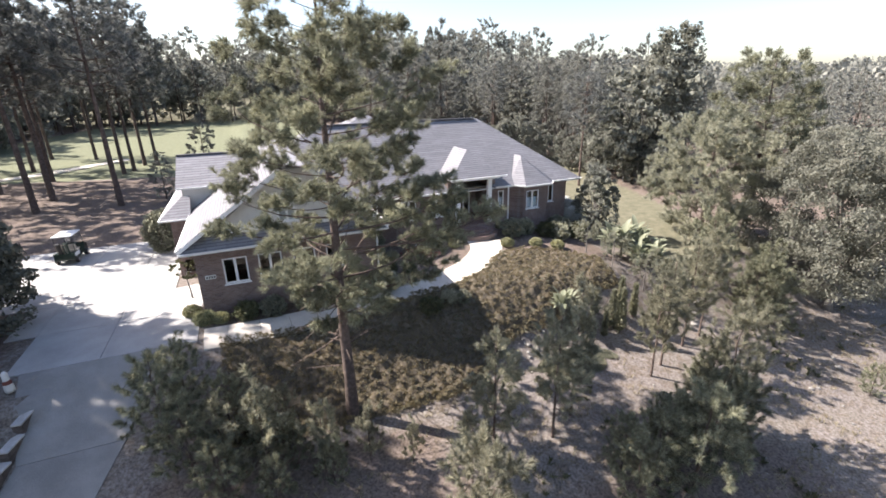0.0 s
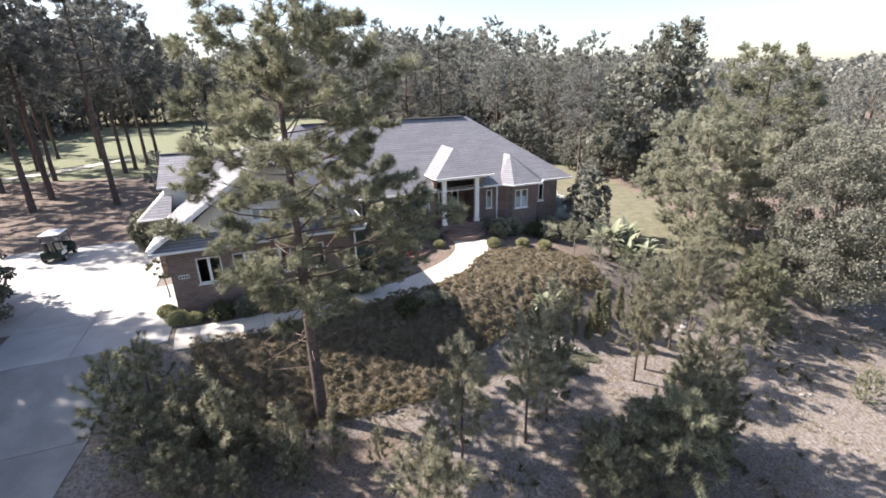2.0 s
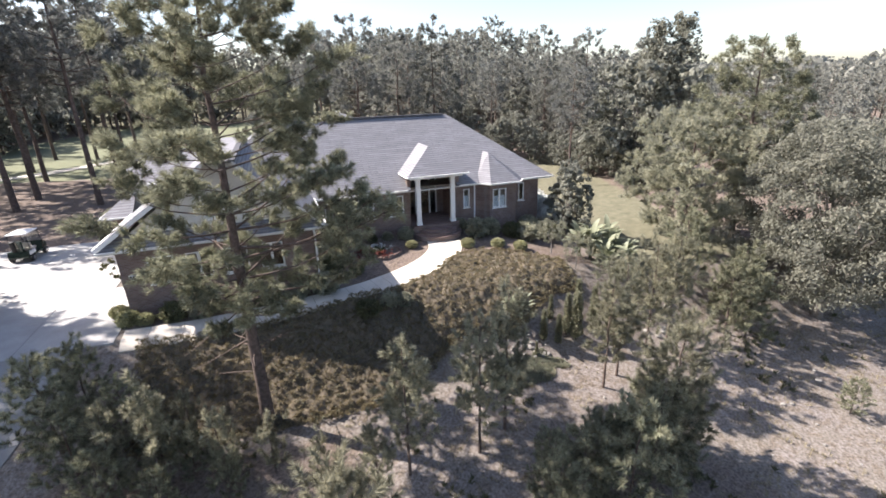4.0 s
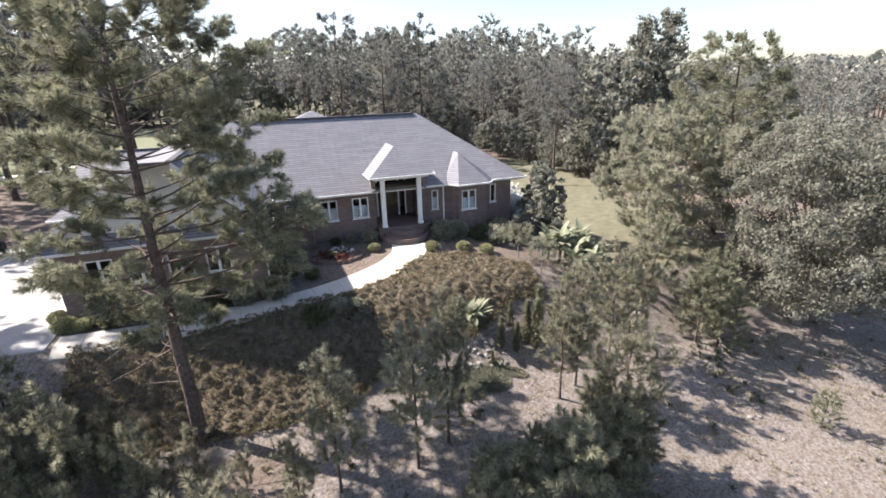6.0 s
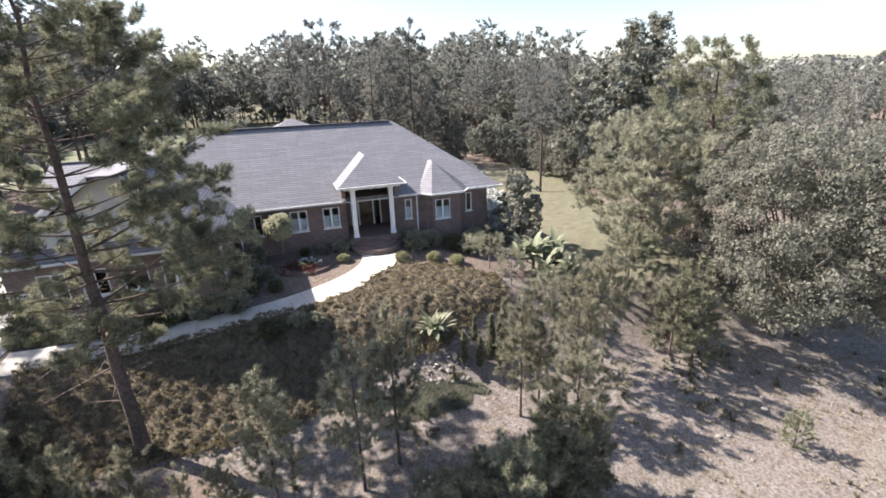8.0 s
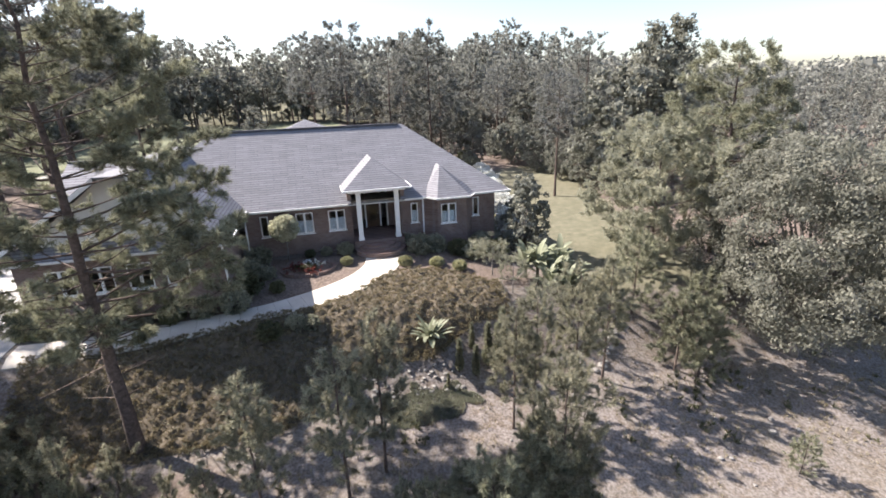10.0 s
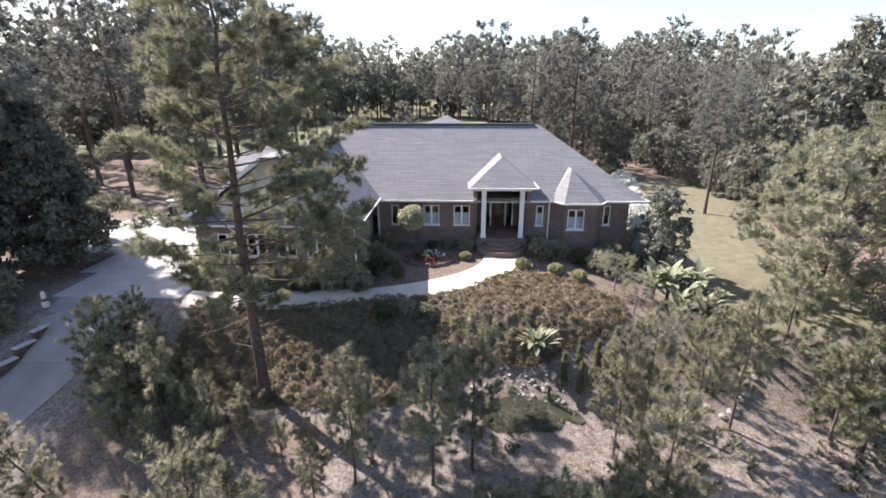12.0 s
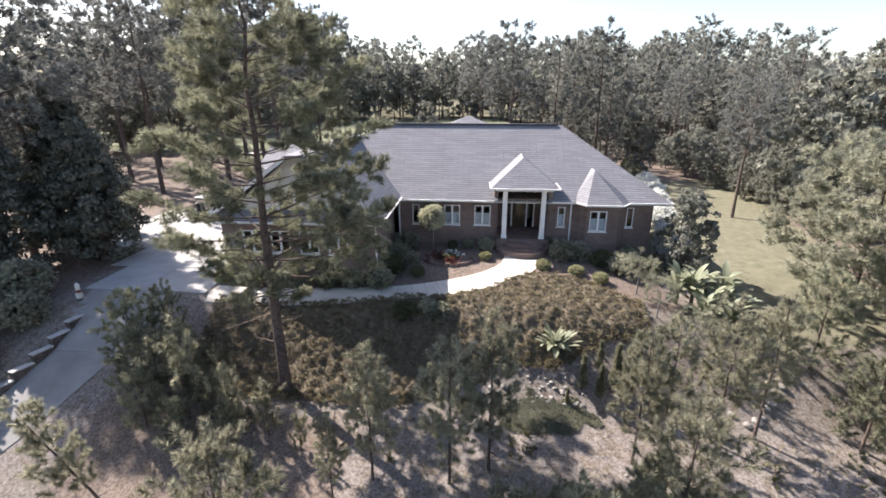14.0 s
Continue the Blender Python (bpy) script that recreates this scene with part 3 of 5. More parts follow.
def window(parent, x0, x1, z0, z1, y, double=True, blind=0.55):
    """A white window, in an opening of a wall whose outer face is y."""
    f, d = 0.07, 0.09
    bm = bmesh.new()
    box(bm, x0, x1, y + 0.03, y + 0.03 + d, z1 - f, z1)
    box(bm, x0, x1, y + 0.03, y + 0.03 + d, z0, z0 + f)
    box(bm, x0, x0 + f, y + 0.03, y + 0.03 + d, z0 + f, z1 - f)
    box(bm, x1 - f, x1, y + 0.03, y + 0.03 + d, z0 + f, z1 - f)
    w = part("window", bm, M["white"], parent, "white-framed window")
    panes = [(x0 + f, x1 - f)]
    if double:
        m = (x0 + x1) / 2
        part("mullion", box_bm(m - 0.06, m + 0.06, y + 0.03, y + 0.115, z0 + f, z1 - f), M["white"], w)
        panes = [(x0 + f, m - 0.06), (m + 0.06, x1 - f)]
    for a, c in panes:
        part("pane", box_bm(a, c, y + 0.07, y + 0.078, z0 + f, z1 - f), M["glass"], w).visible_shadow = False
    part("sill", box_bm(x0 - 0.06, x1 + 0.06, y - 0.05, y + 0.05, z0 - 0.06, z0 - 0.002), M["white"], w)
    if blind:
        part("blind", box_bm(x0 + f, x1 - f, y + 0.17, y + 0.18, z0 + f, z0 + f + (z1 - z0) * blind), M["blind"], w, "pale half-height blind")
    return w


def roof_mats(ob):
    """Front and back slopes take courses along x, side slopes along y."""
    me = ob.data
    me.materials.clear()
    me.materials.append(M["shingle_x"])
    me.materials.append(M["shingle_y"])
    for p in me.polygons:
        p.material_index = 1 if abs(p.normal.x) > abs(p.normal.y) else 0


def gutter(parent, a, c, name="gutter", size=0.07):
    """A white gutter box along an eave from a to c, hung on its outer side."""
    a, c = Vector(a), Vector(c)
    d = (c - a).normalized()
    s = Vector((d.y, -d.x, 0)).normalized()
    bm = bmesh.new()
    prism(bm, [a - s * 0.02, a + s * size, a + s * size * 0.8 - Vector((0, 0, size * 1.25)), a - s * 0.02 - Vector((0, 0, size * 1.25))], c - a)
    return part(name, bm, M["white"], parent)


def house():
    h = tagged(empty("house"), "brown brick house with grey hip roofs and white-columned portico", "house")
    wy = 0.45
    W0, W1 = 1.18, 2.53
    # walls
    holes = [(-7.35, -6.86, W0, W1), (-5.22, -4.16, W0, W1), (-3.22, -2.15, W0, W1), (-1.7, 1.48, 0.48, 3.0), (2.19, 2.68, W0, W1), (3.3, 6.25, -0.3, 2.9), (6.57, 7.03, W0 + 0.06, W1 + 0.03)]
    bm = wall_y(bmesh.new(), -8.3, 8.19, -1.9, 3.0, wy, 0.25, holes)
    part("front_wall", bm, M["brick"], h)
    part("side_wall", box_bm(7.94, 8.19, wy + 0.25, 10.0, -1.9, 3.0), M["brick"], h)
    part("rear_wall", box_bm(-18.9, 8.19, 10.0, 10.25, -1.9, 3.0), M["brick"], h)
    window(h, -7.35, -6.86, W0, W1, wy, False, 0.0)
    window(h, -5.22, -4.16, W0, W1, wy)
    window(h, -3.22, -2.15, W0, W1, wy)
    window(h, 2.19, 2.68, W0, W1, wy, False)
    window(h, 6.57, 7.03, W0 + 0.06, W1 + 0.03, wy, False, 0.0)
    # bay with three sides
    by = -0.42
    bm = wall_y(bmesh.new(), 3.85, 5.85, -1.9, 2.95, by, 0.22, [(4.06, 5.13, 1.16, 2.5)])
    prism(bm, [(3.85, by, -1.9), (3.85, by + 0.22, -1.9), (3.35, wy, -1.9), (3.1, wy - 0.01, -1.9)], (0, 0, 4.85))
    prism(bm, [(5.85, by, -1.9), (6.5, wy - 0.01, -1.9), (6.25, wy, -1.9), (5.85, by + 0.22, -1.9)], (0, 0, 4.85))
    part("bay_wall", bm, M["brick"], h)
    window(h, 4.06, 5.13, 1.16, 2.5, by)
    # main hip roof
    y0, y1, xr, xl = -0.08, 10.48, 9.1, -16.2
    A, B = (-10.0, 5.2, RIDGE), (2.75, 5.2, RIDGE)
    bm = bmesh.new()
    yn, zn = 0.82, EAVE + 0.9 * (RIDGE - EAVE) / (5.2 - y0)
    slope(bm, [(xl, y0, EAVE), (-1.72, y0, EAVE), (-1.72, yn, zn), (1.5, yn, zn), (1.5, y0, EAVE), (xr, y0, EAVE), B, A])
    slope(bm, [(xr, y0, EAVE), (xr, y1, EAVE), B])
    slope(bm, [(xr, y1, EAVE), (xl, y1, EAVE), A, B])
    slope(bm, [(xl, y1, EAVE), (xl, y0, EAVE), A])
    roof_mats(part("roof", bm, M["shingle_x"], h, "grey shingled hip roof"))
    part("ridge_vent", box_bm(A[0] + 0.3, B[0] - 0.3, 5.05, 5.35, RIDGE - 0.03, RIDGE + 0.07, bevel=0.02), M["ridge"], h, "dark ridge vent")
    part("soffit", box_bm(-8.2, xr - 0.1, y0 + 0.05, wy, EAVE - 0.16, EAVE - 0.1), M["soffit"], h)
    part("side_soffit", box_bm(8.19, xr - 0.05, wy, y1, EAVE - 0.16, EAVE - 0.1), M["soffit"], h)
    gutter(h, (-8.15, y0, EAVE), (-1.95, y0, EAVE))
    gutter(h, (1.7, y0, EAVE), (3.2, y0, EAVE))
    gutter(h, (6.6, y0, EAVE), (xr + 0.08, y0, EAVE))
    gutter(h, (xr, y0, EAVE), (xr, y1, EAVE))
    # bay roof against the main slope
    P = (4.45, 2.1, 4.80)
    e = [(2.95, 0.25, EAVE), (3.72, -0.82, EAVE), (5.98, -0.82, EAVE), (6.75, 0.25, EAVE)]
    bm = bmesh.new()
    P2 = (4.45, 1.2, 4.80)
    for a, c in zip(e, e[1:]):
        slope(bm, [a, c, P2])
    slope(bm, [e[0], P2, P])
    slope(bm, [e[3], P, P2])
    roof_mats(part("bay_roof", bm, M["shingle_x"], h, "faceted grey shingled bay roof"))
    for a, c in zip(e, e[1:]):
        gutter(h, a, c, "bay_gutter")
    part("bay_soffit", prism(bmesh.new(), [(p[0], p[1] + 0.02, EAVE - 0.14) for p in e], (0, 0, 0.04)), M["soffit"], h)
    # portico
    cx = -0.1
    for x in (-1.27, 1.17):
        bm = box_bm(x - 0.145, x + 0.145, -0.2, 0.09, 0.5, 3.72, bevel=0.012)
        col = part("column", bm, M["white"], h, "square white column")
        part("base", box_bm(x - 0.18, x + 0.18, -0.235, 0.125, 0.5, 0.68, bevel=0.015), M["white"], col)
        part("capital", box_bm(x - 0.18, x + 0.18, -0.235, 0.125, 3.58, 3.73, bevel=0.015), M["white"], col)
    pl, pr, pf, pb, pz = cx - 2.12, cx + 2.08, -1.05, 1.3, 3.98
    part("entablature", box_bm(pl + 0.3, pr - 0.3, pf + 0.35, 0.5, 3.72, 3.9), M["white"], h)
    R1, R2 = (cx - 0.05, 0.85, 5.6), (cx - 0.05, 3.1, 5.6)
    bm = bmesh.new()
    slope(bm, [(pl, pf, pz), (pr, pf, pz), R1])
    slope(bm, [(pl, pb, pz), (pl, pf, pz), R1, R2])
    slope(bm, [(pr, pf, pz), (pr, pb, pz), R2, R1])
    roof_mats(part("portico_roof", bm, M["shingle_x"], h, "small hipped portico roof"))
    gutter(h, (pl, pf, pz), (pr, pf, pz), "portico_gutter")
    gutter(h, (pl, pb - 0.3, pz), (pl, pf, pz), "portico_gutter")
    gutter(h, (pr, pf, pz), (pr, pb - 0.3, pz), "portico_gutter")
    part("porch_ceiling", box_bm(-1.7, 1.48, 0.52, 2.7, 3.62, 3.7), M["soffit"], h)
    for x0 in (-1.95, 1.48):
        part("porch_cheek", box_bm(x0, x0 + 0.25, 0.12, 0.7, 3.004, 3.66), M["brick"], h)
    part("porch_floor", box_bm(-1.75, 1.55, -0.38, 2.7, -0.6, 0.5), M["brick"], h, "brick porch floor")
    for k, r in enumerate((1.02, 1.34, 1.66)):
        bm = bmesh.new()
        n = 20
        ring = [(cx + r * math.cos(math.pi + math.pi * i / n), -0.381 + 1.0 * r * math.sin(math.pi + math.pi * i / n) * 0.92, -0.6) for i in range(n + 1)]
        prism(bm, ring, (0, 0, 0.6 + 0.36 - 0.16 * k))
        part("step", bm, M["brick"], h, "curved brick step")
    part("porch_side_wall", box_bm(-1.95, -1.7, 0.7, 2.95, 0.4, 3.7), M["brick"], h)
    part("porch_side_wall", box_bm(1.48, 1.73, 0.7, 2.95, 0.4, 3.7), M["brick"], h)
    part("porch_back_wall", wall_y(bmesh.new(), -1.7, 1.48, 0.4, 3.7, 2.7, 0.2, [(-1.17, 0.97, 0.5, 3.4)]), M["brick"], h)
    door = part("door", box_bm(-0.56, 0.36, 2.74, 2.8, 0.52, 2.62, bevel=0.01), M["door"], h, "dark wooden front door")
    part("glass", box_bm(-0.36, 0.16, 2.72, 2.735, 1.0, 2.4), M["glass"], door)
    part("handle", box_bm(0.24, 0.28, 2.68, 2.735, 1.45, 1.65, bevel=0.01), M["metal"], door, "metal handle")
    for x in (-1.12, -0.62, 0.42, 0.92):
        part("door_post", box_bm(x - 0.05, x + 0.05, 2.69, 2.79, 0.5, 3.4), M["white"], h)
    part("transom", box_bm(-1.17, 0.97, 2.7, 2.78, 2.66, 2.74), M["white"], h)
    for a, c in ((-1.07, -0.67), (0.47, 0.87)):
        part("sidelight", box_bm(a, c, 2.73, 2.74, 0.55, 2.66), M["glass"], h)
    part("fanlight", box_bm(-1.07, 0.87, 2.73, 2.74, 2.74, 3.4), M["glass"], h)
    # garage wing with a gable to the front
    gl, gr, gy = -17.28, -8.6, -5.42
    gw = [(-16.14, -15.03), (-14.53, -13.42), (-12.88, -11.78), (-11.23, -10.13)]
    G0, G1 = 0.97, 2.28
    bm = wall_y(bmesh.new(), gl, gr, -1.6, 3.0, gy, 0.25, [(a, c, G0, G1) for a, c in gw])
    part("front_wall", bm, M["brick"], h, "brick garage wing wall")
    for a, c in gw:
        window(h, a, c, G0, G1, gy, True, 0.0)
    part("side_wall", box_bm(gl, gl + 0.25, gy + 0.25, 1.0, -1.6, 3.0), M["brick"], h)
    part("side_wall", wall_y(bmesh.new(), gr - 0.25, gr, -1.6, 3.0, gy + 0.25, 5.6, []), M["brick"], h)
    ge, gz, gm = 3.1, 6.5, -13.0
    el, er, fy, gk = -17.85, -7.98, -5.95, -11.75
    bm = bmesh.new()
    slope(bm, [(el, fy, ge), (gm, fy, gz), (gm, 6.0, gz), (el, 6.0, ge)])
    slope(bm, [(er, fy, ge), (er, 0.5, ge), (er, 6.0, ge), (gk, 6.0, gz - 0.01), (gk, fy, gz - 0.01)])
    slope(bm, [(gk, fy, gz - 0.01), (gk, 6.0, gz - 0.01), (gm, 6.0, gz), (gm, fy, gz)])
    roof_mats(part("wing_roof", bm, M["shingle_y"], h, "grey shingled gable roof"))
    part("ridge_cap", box_bm(gk - 0.14, gk + 0.14, fy, 4.5, gz - 0.05, gz + 0.03), M["ridge"], h)
    bm = prism(bmesh.new(), [(gl + 0.1, gy - 0.01, 3.0), (gr - 0.1, gy - 0.01, 3.0), (gk, gy - 0.01, gz - 0.2), (gm, gy - 0.01, gz - 0.2)], (0, 0.2, 0))
    part("gable_siding", bm, M["siding"], h, "pale sided gable")
    window(h, -13.35, -12.45, 3.8, 4.45, gy - 0.12, True, 0.0)
    bm = bmesh.new()
    slope(bm, [(el + 0.05, -6.02, 2.95), (er - 0.05, -6.02, 2.95), (er - 0.75, gy - 0.012, 3.48), (el + 0.75, gy - 0.012, 3.48)], 0.08)
    roof_mats(part("pent_roof", bm, M["shingle_x"], h, "narrow shingled pent roof"))
    gutter(h, (el + 0.02, -6.02, 2.95), (er - 0.02, -6.02, 2.95), "pent_gutter")
    part("pent_soffit", box_bm(el + 0.1, er - 0.1, -5.98, gy, 2.8, 2.85), M["soffit"], h)
    for e0, top in ((el, gm), (er, gk)):
        bm = bmesh.new()
        prism(bm, [(e0, fy - 0.03, ge - 0.02), (top, fy - 0.03, gz - 0.02), (top, fy - 0.03, gz - 0.26), (e0, fy - 0.03, ge - 0.22)], (0, 0.05, 0))
        part("rake_board", bm, M["white"], h)
    gutter(h, (er, fy, ge), (er, 0.0, ge), "wing_gutter")
    gutter(h, (el, 1.2, ge), (el, fy, ge), "wing_gutter")
    for x, y, z0, z1 in ((-8.52, -5.5, -0.5, 2.85), (3.02, 0.38, -0.6, 2.85), (-8.2, 0.36, -0.2, 2.85)):
        part("downspout", box_bm(x - 0.045, x + 0.045, y - 0.04, y + 0.05, z0, z1, bevel=0.01), M["white"], h, "white downspout")
    # rear left cross gable over the garage
    dx, dz = -18.35, 4.48
    bm = bmesh.new()
    slope(bm, [(dx - 0.1, 1.95, dz), (-12.0, 1.95, dz), (-12.0, 5.0, 6.0), (dx - 0.1, 5.0, 6.0)])
    slope(bm, [(-12.0, 8.05, dz), (dx - 0.1, 8.05, dz), (dx - 0.1, 5.0, 6.0), (-12.0, 5.0, 6.0)])
    roof_mats(part("garage_roof", bm, M["shingle_x"], h, "grey shingled roof with a gable end"))
    part("upper_wall", box_bm(dx + 0.15, -13.5, 2.3, 7.7, 3.0, 4.5), M["siding"], h, "pale sided upper wall")
    part("gablet", prism(bmesh.new(), [(dx + 0.12, 2.25, dz - 0.1), (dx + 0.12, 7.75, dz - 0.1), (dx + 0.12, 5.0, 5.85)], (0.15, 0, 0)), M["siding"], h)
    gutter(h, (dx - 0.1, 1.95, dz), (-16.2, 1.95, dz), "garage_gutter")
    bm = bmesh.new()
    slope(bm, [(-19.4, 0.5, 3.0), (-17.8, 0.5, 3.0), (-17.8, 2.2, 3.95), (dx + 0.1, 2.2, 3.95)])
    slope(bm, [(-19.4, 9.5, 3.0), (-19.4, 0.5, 3.0), (dx + 0.1, 2.2, 3.95), (dx + 0.1, 8.0, 3.95)])
    roof_mats(part("skirt_roof", bm, M["shingle_x"], h, "narrow shingled skirt roof"))
    part("ridge_cap", box_bm(dx - 0.1, -13.2, 4.86, 5.14, 5.94, 6.05), M["ridge"], h)
    part("side_wall", box_bm(-18.9, -18.65, 0.75, 10.0, -1.2, 3.0), M["brick"], h)
    part("front_wall", box_bm(-18.65, -17.3, 0.75, 1.0, -1.2, 3.0), M["brick"], h)
    gutter(h, (-19.4, 9.5, 3.0), (-19.4, 0.5, 3.0), "garage_gutter")
    gutter(h, (-19.4, 0.5, 3.0), (-17.9, 0.5, 3.0), "garage_gutter")
    gd = part("garage_door", box_bm(-18.96, -18.88, 2.2, 7.0, -0.6, 1.7), M["white"], h, "white garage door")
    for k in range(3):
        part("rail", box_bm(-18.985, -18.955, 2.2, 7.0, -0.08 + 0.55 * k, -0.04 + 0.55 * k), M["siding"], gd)
    # rear wing with a pyramid roof
    ap = (-4.1, 14.3, 7.5)
    bm = bmesh.new()
    c4 = [(-10.9, 9.8, 4.4), (2.7, 9.8, 4.4), (2.7, 20.8, 4.4), (-10.9, 20.8, 4.4)]
    for a, c in zip(c4, c4[1:] + c4[:1]):
        slope(bm, [a, c, ap])
    roof_mats(part("rear_roof", bm, M["shingle_x"], h, "pyramid-shaped rear roof"))
    part("rear_wall", box_bm(-10.4, 2.2, 10.3, 20.3, -1.2, 4.3), M["brick"], h)
    # floor, and rooms' back wall, so that the windows look into rooms
    part("interior_floor", box_bm(-18.6, 7.9, 0.75, 9.95, -0.3, 0.48), M["inside"], h)
    part("interior_wall", box_bm(-18.4, 7.9, 5.0, 5.15, 0.48, 2.9), M["inside"], h)
    part("interior_ceiling", box_bm(-18.4, 7.9, 0.72, 9.9, 2.86, 2.94), M["inside"], h)
    part("garage_floor", box_bm(gl + 0.3, gr - 0.3, gy + 0.3, 0.7, -0.7, -0.45), M["inside"], h)
    part("garage_ceiling", box_bm(gl + 0.3, gr - 0.3, gy + 0.27, 0.7, 2.8, 2.88), M["inside"], h)
    return h


house()

# ---- plants ----


def needles(name, at, axis, shoot, count, length, width, rng, sag=0.12):
    """Needle shoots: round each short shoot a brush of fine needles that lean forward, more so towards its tip."""
    at, axis = np.asarray(at, float), np.asarray(axis, float)
    axis /= np.linalg.norm(axis, axis=1)[:, None] + 1e-9
    n = len(at) * count
    o, ax = np.repeat(at, count, 0), np.repeat(axis, count, 0)
    size = np.repeat(rng.uniform(0.75, 1.2, (len(at), 1)), count, 0)
    t = rng.random((n, 1)) ** 0.75
    rad = np.cross(ax, rng.normal(size=(n, 3)))
    rad /= np.linalg.norm(rad, axis=1)[:, None] + 1e-9
    lean = np.radians(78 - 50 * t + rng.normal(0, 9, (n, 1)))
    d = ax * np.cos(lean) + rad * np.sin(lean)
    d[:, 2] -= sag
    side = np.cross(d, rng.normal(size=(n, 3)))
    side *= 0.5 * width * rng.uniform(0.7, 1.2, (n, 1)) / (np.linalg.norm(side, axis=1)[:, None] + 1e-9)
    root = o + ax * shoot * size * t
    v = np.stack([root - side, root + side, root + d * length * size * rng.uniform(0.8, 1.1, (n, 1))], 1).reshape(-1, 3)
    return mesh_of(name, v, np.arange(len(v)).reshape(-1, 3))


def mesh_from(name, bm):
    me = bpy.data.meshes.new(name)
    bm.to_mesh(me)
    bm.free()
    me.polygons.foreach_set("use_smooth", [True] * len(me.polygons))
    return me


def pine_mesh(seed, height, base, radius, whorls, twigs, shoots, brush, trunk_r, sides=8, lean=0.0, open_crown=0.4, droop=0.0, shape=0.6, rise=0.25, dead=0, wood_twigs=True, upright=0.35, inner=0.62, low=0.6, lop=(0.0, 0.0)):
    """A pine: a tapered trunk, whorls of limbs that turn up at their ends, side twigs, and needle brushes at the twigs' tips.
    brush: length of the shoot, needles on it, their length and width; lop: the side on which
    the lower limbs are longer, and by how much. Returns two meshes."""
    rng = np.random.default_rng(seed)
    rnd = random.Random(seed)
    bm = bmesh.new()
    steps = 9
    bend = [Vector((rnd.gauss(0, 0.006) * height, rnd.gauss(0, 0.006) * height, 0)) for _ in range(steps + 1)]
    spine = [Vector((lean * height * (i / steps) ** 2, 0, height * i / steps)) + bend[i] * (i / steps) for i in range(steps + 1)]
    tube(bm, [spine[0] - Vector((0, 0, 0.3)), *spine], [trunk_r * 1.35] + [trunk_r * (1.12 if i == 0 else 1) * (1 - 0.92 * i / steps) + 0.01 for i in range(steps + 1)], sides)

    def at(k):
        f = k * steps
        i = min(steps - 1, int(f))
        return spine[i].lerp(spine[i + 1], f - i)

    shoot, count, length, width = brush
    tips, axes = [], []

    def cluster(p, d, n):
        for _ in range(n):
            ax = (d + Vector((rnd.gauss(0, 0.45), rnd.gauss(0, 0.45), rnd.gauss(upright, 0.3)))).normalized()
            tips.append(p + Vector((rnd.gauss(0, 1), rnd.gauss(0, 1), rnd.gauss(0, 0.7))) * shoot * 0.55)
            axes.append(ax)

    for wv in range(whorls):
        k = min(0.975, max(base, base + (0.97 - base) * (wv + rnd.uniform(-0.3, 0.3)) / whorls))
        s = (k - base) / (1 - base)
        prof = (min(1.0, low + s * 2.0) * (1 - s) ** shape + 0.06) * 1.2
        limbs = rnd.choice((3, 4, 4, 5))
        a0 = rnd.uniform(0, 6.28)
        for li in range(limbs):
            a = a0 + 6.28 * li / limbs + rnd.uniform(-0.35, 0.35)
            ln = radius * prof * rnd.uniform(1 - open_crown, 1.1) * (1 + lop[1] * math.cos(a - lop[0]) * (1 - s))
            up = rise * rnd.uniform(0.4, 1.4) * (0.6 + 0.9 * s) - droop * (1 - s) * rnd.uniform(0.5, 1.3)
            o, sway = at(k), rnd.uniform(-0.35, 0.35)
            pts, r0 = [], max(0.008, trunk_r * 0.24 * (1 - 0.7 * s) * (0.5 + 0.5 * ln / radius))
            for j in range(5):
                t = j / 4
                aa = a + sway * t * t
                pts.append(o + Vector((math.cos(aa) * ln * t, math.sin(aa) * ln * t, ln * (up * t + 0.20 * t * t * t))))
            if sides > 4:
                tube(bm, pts, [r0, r0 * 0.8, r0 * 0.6, r0 * 0.42, r0 * 0.2], 5 if sides > 6 else 3, False)
            m = max(1, round(twigs * ln / radius))
            for q in range(m):
                t = 0.98 - inner * rnd.random() ** 1.35
                i = min(3, int(t * 4))
                p = pts[i].lerp(pts[i + 1], t * 4 - i)
                d = (pts[i + 1] - pts[i]).normalized()
                turn = rnd.choice((-1, 1)) * rnd.uniform(0.35, 1.25)
                tw = Vector((d.x * math.cos(turn) - d.y * math.sin(turn), d.x * math.sin(turn) + d.y * math.cos(turn), rnd.gauss(0.22, 0.25))).normalized()
                tl = (0.10 + 0.34 * (1 - t)) * ln * rnd.uniform(0.6, 1.2) + 0.4 * shoot
                e = p + tw * tl
                if wood_twigs:
                    tube(bm, [p, p.lerp(e, 0.5) + Vector((0, 0, -0.04 * tl)), e], [r0 * 0.3, r0 * 0.22, r0 * 0.1], 3, False)
                cluster(e, tw, shoots)
                if tl > 2.2 * shoot:
                    cluster(p.lerp(e, 0.55), tw, max(1, shoots - 1))
            cluster(pts[-1], (pts[-1] - pts[-2]).normalized(), shoots)
    for q in range(dead):
        k, a, ln = base * rnd.uniform(0.45, 1.25), rnd.uniform(0, 6.28), radius * rnd.uniform(0.12, 0.5)
        d = Vector((math.cos(a), math.sin(a), rnd.uniform(-0.45, 0.2)))
        o = at(k)
